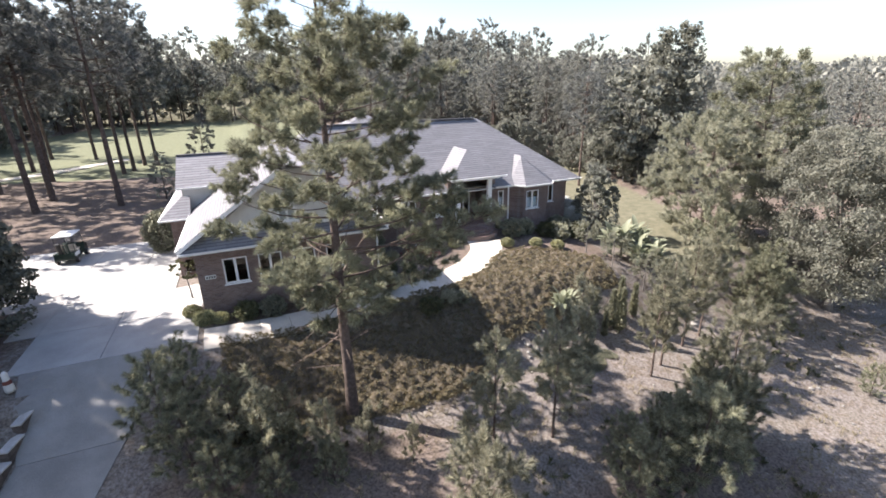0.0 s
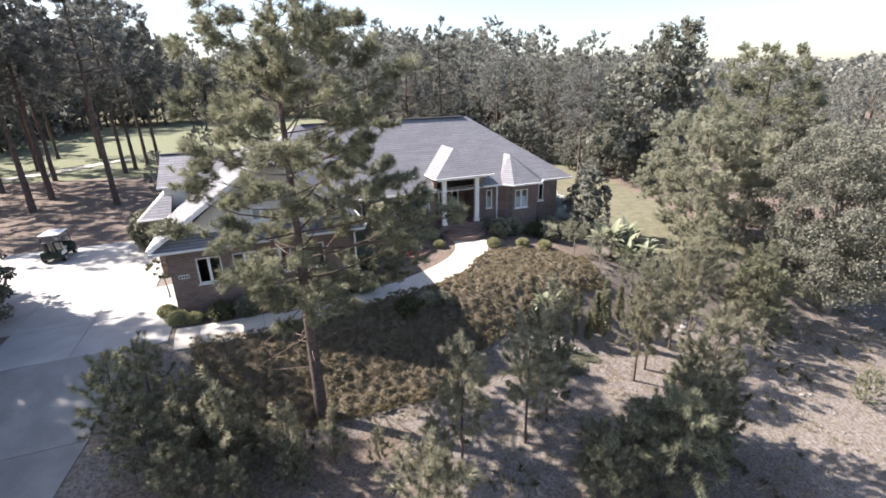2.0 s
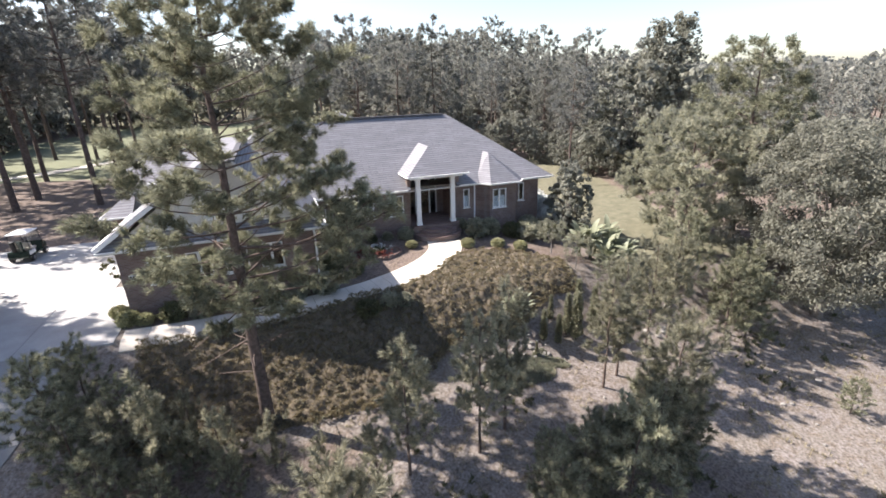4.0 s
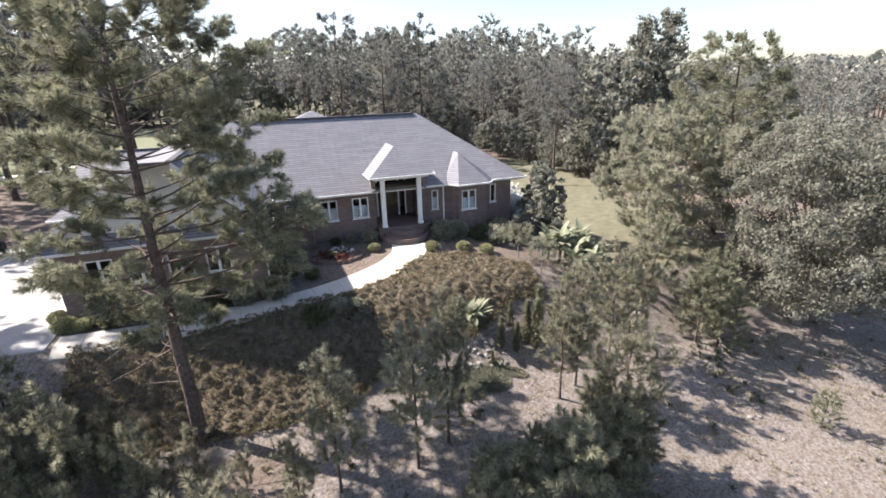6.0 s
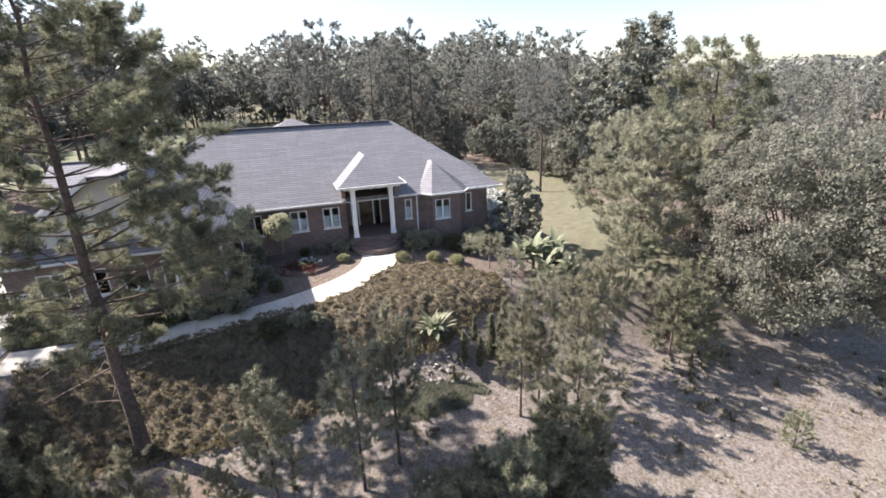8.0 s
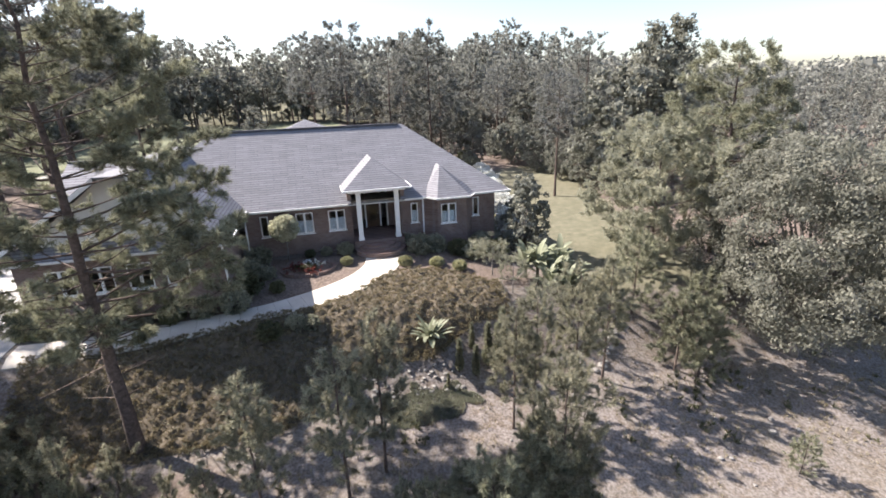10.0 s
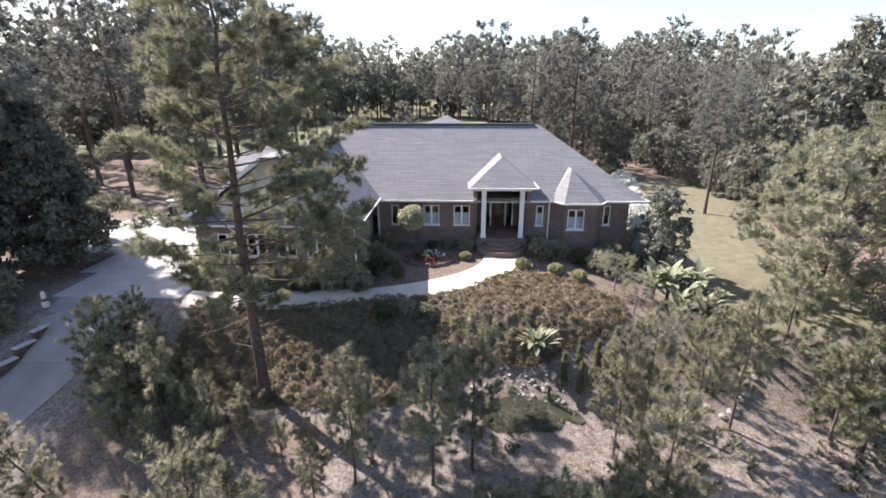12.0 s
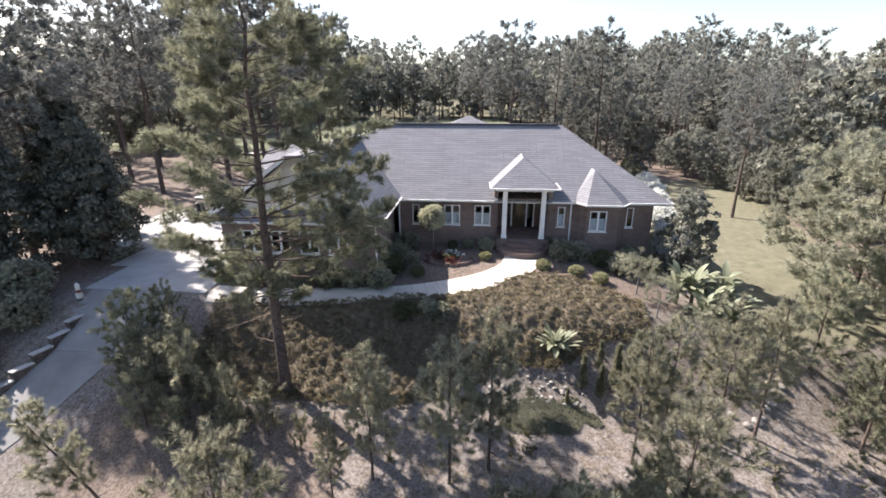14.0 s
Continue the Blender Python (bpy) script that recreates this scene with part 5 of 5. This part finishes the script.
def bush_mesh(seed, rx, rz, clumps, leaves, size, loose=0.06):
    """A rounded shrub: a short stem inside a skin of leaf clumps. Returns two meshes."""
    rng, rnd = np.random.default_rng(seed), random.Random(seed)
    cs, outs = [], []
    for q in range(clumps):
        d = Vector((rnd.gauss(0, 1), rnd.gauss(0, 1), rnd.gauss(0.2, 1))).normalized()
        k = 1 + rnd.gauss(0, loose) + 0.12 * loose / 0.06 * noise.noise((d.x * 2 + seed, d.y * 2, d.z * 2))
        if q % 4 == 0:
            k *= 0.8
        cs.append((d.x * rx * k, d.y * rx * k, rz + d.z * rz * k))
        outs.append(d)
    bm = bmesh.new()
    for i in range(4):
        a = i * 1.6 + seed
        tube(bm, [(0, 0, -0.15), (0.2 * rx * math.cos(a), 0.2 * rx * math.sin(a), 0.5 * rz), (0.5 * rx * math.cos(a), 0.5 * rx * math.sin(a), 1.2 * rz)], [0.03 * rx + 0.01, 0.02 * rx + 0.008, 0.006], 5)
    me = bpy.data.meshes.new("stems")
    bm.to_mesh(me)
    bm.free()
    return me, blades("leaves", cs, outs, leaves, size, size * 0.34, rng, bias=0.55, up=0.1, spread=size * 0.35, core=size * 0.55)


def shrub(name, meshes, mat, x, y, label, category="shrub", scale=1.0, rz=0.0, group="", dz=0.0, bark="bark"):
    e = new(name)
    e.matrix_basis = pose(x, y, ground_z(x, y) + dz, 0, 0, rz)
    e.scale = (scale, scale, scale)
    part("stems", meshes[0], M[bark], e)
    part("leaves", meshes[1], M[mat], e)
    return tagged(e, label, category, group)


BALL = bush_mesh(91, 0.46, 0.29, 380, 8, 0.08, 0.02)
ROUND = [bush_mesh(92 + i, 0.7, 0.55, 230, 8, 0.17, 0.08) for i in range(3)]
for i, (x, y, s) in enumerate([(1.0, -3.1, 0.9), (2.8, -3.75, 0.88), (4.0, -4.55, 0.88), (-17.9, -4.9, 0.85), (-17.3, -5.95, 1.0), (-16.6, -6.1, 0.8), (-2.45, -2.0, 0.75)]):
    shrub("clipped_shrub", BALL, "box_leaves", x, y, "small clipped yellow-green ball shrub in a mulched bed", "shrub", s, 70 * i, "clipped ball shrubs")
for i, (x, y, s, m) in enumerate([(2.3, -1.6, 1.0, "leaves_olive"), (3.3, -1.5, 0.85, "leaves_olive"), (4.6, -2.3, 0.8, "shrub_leaves"), (5.4, -2.9, 0.85, "shrub_leaves"), (6.2, -1.9, 1.0, "shrub_leaves"), (7.3, -2.2, 1.0, "leaves_olive"),
                                  (-2.4, -0.5, 0.65, "box_leaves"), (-3.6, -0.3, 0.45, "shrub_leaves"), (-4.6, -0.3, 0.4, "shrub_leaves"), (-7.6, -0.6, 0.9, "shrub_leaves"), (-8.0, -2.4, 0.9, "shrub_leaves"), (-7.9, -4.2, 0.9, "shrub_leaves"), (-8.3, -5.9, 0.9, "leaves_olive"),
                                  (-9.8, -6.05, 0.7, "shrub_leaves"), (-11.2, -6.1, 0.75, "shrub_leaves"), (-12.6, -6.15, 0.7, "shrub_leaves"), (-14.2, -6.15, 0.75, "shrub_leaves"), (-15.4, -6.1, 0.7, "shrub_leaves"), (-5.4, -8.0, 0.6, "shrub_leaves"), (-4.7, -8.1, 0.55, "box_leaves"), (-6.6, -8.3, 0.7, "shrub_leaves"),
                                  (1.75, 0.0, 0.6, "shrub_leaves"), (6.9, -0.4, 0.8, "shrub_leaves"), (-6.4, -4.4, 0.5, "shrub_leaves"), (-7.0, -2.7, 0.6, "shrub_leaves")]):
    shrub("garden_shrub", ROUND[i % 3], m, x, y, "rounded leafy shrub planted beside the house", "shrub", s, 50 * i, "foundation shrubs")
for i, (x, y, s) in enumerate([(-25.4, -10.2, 1.3), (-26.8, -8.6, 1.6), (-27.6, -11.6, 1.7), (-25.6, -13.4, 1.4), (-27.2, -15.2, 1.8), (-29.4, -10.0, 1.9), (-29.8, -13.2, 1.9), (-25.9, -17.0, 1.5)]):
    shrub("wild_shrub", ROUND[i % 3], "leaves_dark", x, y, "loose dark shrub under the trees beside the driveway", "shrub", s, 65 * i, "wild shrubs beside the driveway")
PALE = bush_mesh(97, 0.9, 0.6, 380, 10, 0.16, 0.1)
for i, (x, y, s) in enumerate([(10.6, 2.0, 1.0), (11.2, 3.9, 1.1), (11.8, 6.0, 1.1), (12.4, 8.2, 1.1), (13.0, 10.6, 1.2), (13.6, 13.1, 1.1), (14.3, 15.8, 1.2), (15.0, 18.6, 1.1), (15.8, 21.6, 1.2), (16.6, 24.9, 1.1), (17.3, 28.4, 1.2)]):
    shrub("flowering_shrub", PALE, "white_flower", x, y, "pale flowering shrub in a row beside the house", "shrub", s, 40 * i, "flowering shrubs at the side")
shrub("flowering_shrub", bush_mesh(98, 0.95, 1.35, 520, 10, 0.2, 0.08), "leaves_olive", -20.5, 6.8, "tall pale-leaved shrub at the garage corner", "shrub")
for i, (x, y, s) in enumerate([(17.8, 33.5, 1.5), (18.4, 36.5, 1.6), (19.0, 39.8, 1.6)]):
    shrub("garden_shrub", ROUND[i % 3], "box_leaves", x, y, "rounded yellow-green shrub at the end of the flowering row", "shrub", s, 50 * i, "round shrubs beyond the house")
MAG = leafy_mesh(45, 5.4, 0.5, 1.8, 2.6, 20, 12, 44, 0.18, 0.12, taper=0.6, spray_r=0.38)
tree("magnolia_tree", MAG, "bark_grey", "leaves_hazed", 9.75, -1.3, "dark leathery-leaved magnolia at the house corner", "tree", 1.1)

# clipped ball tree in the left bed


def topiary():
    e = empty("topiary_tree", (-5.9, -0.5, ground_z(-5.9, -0.5)))
    bm = tube(bmesh.new(), [(0, 0, -0.2), (0.03, 0, 0.8), (0, 0.02, 1.9)], [0.055, 0.045, 0.03], 8)
    part("trunk", bm, M["bark_grey"], e, smooth=True)
    crown = part("crown", bush_mesh(46, 0.76, 0.7, 620, 9, 0.12, 0.05)[1], M["pale_leaves"], e)
    crown.location = (0, 0, 1.42)
    tagged(e, "ball-crowned topiary tree on a bare stem", "tree")


topiary()
CRAPE = leafy_mesh(47, 2.4, 1.1, 0.75, 0.7, 8, 5, 26, 0.12, 0.035)
tree("crape_myrtle", CRAPE, "bark_grey", "shrub_leaves", -18.1, -2.7, "small multi-stemmed tree at the driveway's edge", "tree", 1.0)
PUFF = [pine_mesh(101 + i, 2.6, 0.40, 0.95, 6, 4, 2, (0.18, 44, 0.19, 0.014), 0.05, 6, open_crown=0.2, shape=0.35, rise=0.6) for i in range(2)]
for i, (x, y, s) in enumerate([(5.8, -5.3, 0.74), (6.2, -7.4, 0.74), (7.4, -9.0, 0.8)]):
    tree("umbrella_pine", PUFF[i % 2], "bark_grey", "leaves_olive", x, y, "small umbrella-headed pine with pale needles", "pine tree", s, 80 * i, group="small umbrella pines")


def cypress_mesh(seed, height, r):
    rng, rnd = np.random.default_rng(seed), random.Random(seed)
    cs, outs = [], []
    for q in range(260):
        k = rnd.random()
        a = rnd.uniform(0, 6.28)
        rr = r * (1.05 - k) * min(1.0, 0.5 + 4 * k) * rnd.uniform(0.75, 1.05)
        cs.append((rr * math.cos(a), rr * math.sin(a), height * (0.05 + 0.92 * k)))
        outs.append((math.cos(a) * 0.5, math.sin(a) * 0.5, 0.9))
    bm = tube(bmesh.new(), [(0, 0, -0.2), (0, 0, height * 0.6)], [0.04, 0.015], 6)
    me = bpy.data.meshes.new("trunk")
    bm.to_mesh(me)
    bm.free()
    return me, blades("crown", cs, outs, 9, 0.17, 0.022, rng, bias=0.9, up=0.5)


CYP = cypress_mesh(111, 1.8, 0.17)
for i, (x, y, s) in enumerate([(2.0, -10.7, 1.0), (2.75, -10.95, 0.95), (1.25, -11.3, 0.45), (3.9, -10.9, 1.5), (3.5, -10.6, 1.3), (5.4, -10.3, 1.2), (4.4, -10.2, 1.4), (2.9, -9.9, 0.8)]):
    tree("cypress", CYP, "bark", "cypress_leaves", x, y, "narrow dark columnar cypress on the bank", "cypress tree", s, 33 * i, group="columnar cypresses")


def big_leaf(length, width, arch, n=7):
    """A long arching leaf blade with a folded midrib, pointing along +x."""
    bm = bmesh.new()
    rows = []
    for i in range(n + 1):
        t = i / n
        x, z = length * t * (1 - 0.25 * arch * t), length * (0.55 * t - 0.75 * arch * t * t)
        w = width * math.sin(math.pi * min(1, 0.06 + 0.94 * t)) ** 0.7 + 0.01
        rows.append([bm.verts.new((x, -w / 2, z + 0.14 * w)), bm.verts.new((x, 0, z)), bm.verts.new((x, w / 2, z + 0.14 * w))])
    for a, c in zip(rows, rows[1:]):
        bm.faces.new((a[0], a[1], c[1], c[0]))
        bm.faces.new((a[1], a[2], c[2], c[1]))
    me = bpy.data.meshes.new("leaf")
    bm.to_mesh(me)
    bm.free()
    me.materials.append(M["broad_leaf"])
    me.polygons.foreach_set("use_smooth", [True] * len(me.polygons))
    return me


LEAF = [big_leaf(1.25, 0.29, 0.5), big_leaf(1.1, 0.27, 0.75), big_leaf(1.25, 0.17, 0.3)]


def banana(x, y, height, leaves, seed, kinds, scale, label, name="banana_plant", dz=0.0):
    rnd = random.Random(seed)
    e = empty(name, (x, y, ground_z(x, y) + dz))
    bm = tube(bmesh.new(), [(0, 0, -0.2), (0.04, 0, height * 0.6), (0.02, 0.03, height)], [0.11, 0.085, 0.05], 7)
    part("stem", bm, M["leaves_olive"], e, smooth=True)
    for i in range(leaves):
        ob = part("leaf", LEAF[rnd.choice(kinds)], None, e)
        ob.matrix_basis = pose(0, 0, height * rnd.uniform(0.35, 1.0), rnd.uniform(-12, 12), rnd.uniform(-58, 8), i * 137.5 + rnd.uniform(-15, 15))
        s = scale * rnd.uniform(0.75, 1.1)
        ob.scale = (s, s, s)
    return tagged(e, label, "banana plant", "banana plants")


for i, (x, y, hh) in enumerate([(8.6, -5.6, 1.5), (9.4, -5.0, 1.7), (10.2, -5.5, 1.4), (9.2, -6.3, 1.2), (10.6, -4.7, 1.5), (8.0, -5.2, 1.2), (9.9, -6.0, 1.3), (8.7, -7.0, 0.8), (9.8, -7.3, 0.9), (10.8, -6.4, 1.0)]):
    banana(x, y, hh, 24, 200 + i, (0, 1), 1.25, "banana plant with long pale arching leaves")
banana(0.85, -9.6, 0.55, 46, 300, (1, 2, 2), 1.08, "single broad-leaved plant with a rosette of pale leaves", dz=0.1)

# ---- garden bed with flowers, edging, stones ----


def flower_bed():
    e = tagged(empty("flower_bed", (-4.75, -2.15, ground_z(-4.75, -2.15))), "edged flower bed with red and white flowers", "flower bed")
    ring = [(1.55 * math.cos(a), 1.0 * math.sin(a)) for a in (2 * math.pi * i / 26 for i in range(26))]
    for i in range(26):
        (ax, ay), (cx, cy) = ring[i], ring[(i + 1) % 26]
        b = part("edging_stone", box_bm(-0.15, 0.15, -0.06, 0.06, -0.1, 0.12, bevel=0.02), M["brick"], e)
        b.matrix_basis = pose((ax + cx) / 2, (ay + cy) / 2, 0, 0, 0, math.degrees(math.atan2(cy - ay, cx - ax)))
    rng, rnd = np.random.default_rng(5), random.Random(5)
    for name, mat, n, col in (("red_flowers", "red", 42, (-0.75, 0.1)), ("white_flowers", "white_flower", 70, (0.15, 0.25)), ("green_leaves", "shrub_leaves", 80, (0, 0)), ("red_front", "red", 26, (0.2, -0.65))):
        cs = [(col[0] + rnd.gauss(0, 0.33), col[1] + rnd.gauss(0, 0.25), rnd.uniform(0.1, 0.35)) for _ in range(n)]
        part(name, blades(name, cs, [(0, 0, 1)] * n, 9, 0.14, 0.04, rng), M[mat], e)["kind"] = "stuff"


flower_bed()


def stone_mesh(seed):
    rnd = random.Random(seed)
    bm = bmesh.new()
    bmesh.ops.create_icosphere(bm, subdivisions=2, radius=1.0)
    for v in bm.verts:
        v.co *= 1 + 0.28 * noise.noise(v.co * 1.3 + Vector((seed, 0, 0)))
        v.co.z *= 0.6
    me = bpy.data.meshes.new("stone")
    bm.to_mesh(me)
    bm.free()
    return me


STONES = [stone_mesh(i) for i in range(4)]
rnd = random.Random(9)
spots = [(9.2, -11.4, 0.2), (9.7, -11.2, 0.24), (10.3, -10.6, 0.22), (8.6, -11.0, 0.16), (11.0, -10.0, 0.26), (10.7, -10.4, 0.18), (11.4, -9.7, 0.2), (10.0, -11.0, 0.14), (11.9, -16.9, 0.12), (12.4, -17.0, 0.1), (15.6, -16.2, 0.16), (16.2, -15.6, 0.12), (17.0, -16.4, 0.14)]
spots += [(rnd.uniform(-2.6, 2.2), rnd.uniform(-11.4, -10.0), rnd.uniform(0.05, 0.13)) for _ in range(70)]
spots += [(rnd.uniform(3, 20), rnd.uniform(-22, -14), rnd.uniform(0.03, 0.09)) for _ in range(40)]
for i, (x, y, s) in enumerate(spots):
    ob = part("stone", STONES[i % 4], M["stone"])
    ob.matrix_basis = pose(x, y, ground_z(x, y) + 0.25 * s, 0, 0, 57 * i)
    ob.scale = (s, s, s)
    tagged(ob, "pale weathered stone half sunk in the ground", "stone", "loose stones")

# ---- retaining wall, plaque, ornament, golf cart, cart path ----


def block_wall():
    e = tagged(empty("retaining_wall"), "low stepped wall of pale blocks beside the driveway", "wall", kind="structure")
    me = bpy.data.meshes.new("block")
    bm = box_bm(-0.295, 0.295, -0.15, 0.15, 0, 0.196, bevel=0.012)
    bm.to_mesh(me)
    bm.free()
    me.materials.append(M["block"])
    cap = bpy.data.meshes.new("cap_stone")
    bm = box_bm(-0.46, 0.46, -0.17, 0.17, 0, 0.07, bevel=0.015)
    bm.to_mesh(cap)
    bm.free()
    cap.materials.append(M["cap"])
    y = -9.3
    while y > -26:
        x = drive_left(y - 0.45) - 0.28
        turn = 90 + math.degrees(math.atan2(drive_left(y - 0.9) - drive_left(y), 0.9))
        run = math.sin(radians(turn))
        top = drive_level(y - 0.45) + 0.33
        for k in range(4):
            for j in range(2):
                ob = part("block", me, None, e)
                off = 0.22 - 0.44 * j
                ob.matrix_basis = pose(x + off * math.cos(radians(turn)) + 0.01 * math.sin(7 * y + k), y - 0.45 + off * run, top - 0.2 * (k + 1), 0, 0, turn)
                ob.scale = (0.75, 1, 1)
        ob = part("cap_stone", cap, None, e)
        ob.matrix_basis = pose(x, y - 0.45, top, 0, 0, turn)
        y -= 0.9 * abs(run)


block_wall()


def plaque():
    e = tagged(part("plaque", box_bm(-16.98, -16.5, -5.455, -5.425, 1.36, 1.56, bevel=0.008), M["siding"]), "pale house plaque fixed to the brick wall", "plaque")
    for i in range(4):
        part("bar", box_bm(-16.93 + 0.11 * i, -16.86 + 0.11 * i, -5.46, -5.453, 1.41, 1.51), M["black"], e)


plaque()


def ornament():
    e = empty("garden_ornament", (-23.9, -8.5, ground_z(-23.9, -8.5)))
    bm = tube(bmesh.new(), [(0, 0, -0.05), (0, 0, 0.1), (0, 0, 0.35), (0, 0, 0.55), (0, 0, 0.72), (0, 0, 0.82)], [0.16, 0.17, 0.14, 0.1, 0.11, 0.04], 12)
    part("body", bm, M["siding"], e, smooth=True)
    part("band", tube(bmesh.new(), [(0, 0, 0.3), (0, 0, 0.45)], [0.155, 0.13], 12), M["red"], e)
    tagged(e, "small white and red garden ornament at the driveway", "ornament")


ornament()


def golf_cart():
    e = empty("golf_cart", (-26.0, 7.5, ground_z(-26.0, 7.5) + 0.035), 86)
    bm = box_bm(-1.15, 1.1, -0.58, 0.58, 0.28, 0.42, bevel=0.05)
    prism(bm, [(0.55, -0.55, 0.42), (1.15, -0.55, 0.42), (1.12, -0.55, 0.75), (0.75, -0.55, 0.95)], (0, 1.1, 0))
    prism(bm, [(-1.15, -0.56, 0.42), (-0.35, -0.56, 0.42), (-0.35, -0.56, 0.68), (-1.1, -0.56, 0.72)], (0, 1.12, 0))
    body = part("body", bm, M["cart"], e, "dark green body")
    for s in (-0.34, 0.34):
        part("headlight", box_bm(1.1, 1.16, s - 0.1, s + 0.1, 0.55, 0.64, bevel=0.02), M["glass"], body)
    for s in (-0.575, 0.575):
        part("side_panel", box_bm(-1.0, -0.3, s - 0.02, s + 0.02, 0.46, 0.7, bevel=0.018), M["cart_roof"], body, "white side panel")
    part("seat", box_bm(-0.55, 0.02, -0.55, 0.55, 0.68, 0.82, bevel=0.05), M["seat"], e, "beige bench seat")
    part("backrest", box_bm(-0.62, -0.5, -0.55, 0.55, 0.85, 1.2, bevel=0.04), M["seat"], e)
    part("roof", box_bm(-0.8, 0.72, -0.56, 0.56, 1.74, 1.81, bevel=0.035), M["cart_roof"], e, "white roof")
    for x, y, tx in ((0.72, -0.5, 0.6), (0.72, 0.5, 0.6), (-0.7, -0.5, -0.72), (-0.7, 0.5, -0.72)):
        part("roof_post", tube(bmesh.new(), [(x + (0.1 if x > 0 else 0), y, 0.8), (tx, y, 1.79)], [0.02, 0.02], 8), M["black"], e)
    part("windshield", prism(bmesh.new(), [(0.8, -0.52, 0.95), (0.8, 0.52, 0.95), (0.63, 0.52, 1.72), (0.63, -0.52, 1.72)], (0.012, 0, 0)), M["glass"], e).visible_shadow = False
    part("steering_wheel", tube(bmesh.new(), [(0.36 + 0.07 * math.sin(a), 0.28 + 0.17 * math.cos(a), 1.0 + 0.16 * math.sin(a)) for a in (6.2832 * i / 16 for i in range(17))], [0.016] * 17, 6), M["black"], e)
    part("steering_column", tube(bmesh.new(), [(0.7, 0.28, 0.75), (0.36, 0.28, 1.0)], [0.025, 0.02], 6), M["black"], e)
    part("golf_bag", tube(bmesh.new(), [(-0.95, 0.2, 0.7), (-1.05, 0.2, 1.4)], [0.13, 0.15], 12), M["black"], e)
    part("golf_bag", tube(bmesh.new(), [(-0.95, -0.2, 0.7), (-1.05, -0.2, 1.4)], [0.13, 0.15], 12), M["cart"], e)
    for x in (-0.78, 0.8):
        for y in (-0.55, 0.55):
            w = part("wheel", tube(bmesh.new(), [(x, y - 0.1, 0.23), (x, y - 0.06, 0.23), (x, y + 0.06, 0.23), (x, y + 0.1, 0.23)], [0.19, 0.23, 0.23, 0.19], 18), M["black"], e)
            part("rim", tube(bmesh.new(), [(x, y - 0.11, 0.23), (x, y + 0.11, 0.23)], [0.12, 0.12], 14), M["metal"], w)
    tagged(e, "dark golf cart with a white roof parked on the driveway", "golf cart")


golf_cart()


def cart_path():
    line = smooth_line([(-46, 44, 1.0), (-43, 46.5, 1.1), (-39.5, 49.5, 1.2), (-36, 54, 1.1), (-32.0, 59.0, 0.9)], 6)
    bm = bmesh.new()
    rows = []
    for i, p in enumerate(line):
        d = line[min(i + 1, len(line) - 1)] - line[max(i - 1, 0)]
        n = Vector((-d.y, d.x, 0)).normalized()
        rows.append([bm.verts.new((p.x + n.x * s * p.z, p.y + n.y * s * p.z, ground_z(p.x, p.y) + h)) for s, h in ((-1, -0.1), (-1, 0.08), (1, 0.08), (1, -0.1))])
    for a, c in zip(rows, rows[1:]):
        for k in range(3):
            bm.faces.new((a[k], a[k + 1], c[k + 1], c[k]))
    tagged(part("cart_path", bm, M["walk"]), "pale concrete cart path across the fairway", "path", kind="structure")


cart_path()
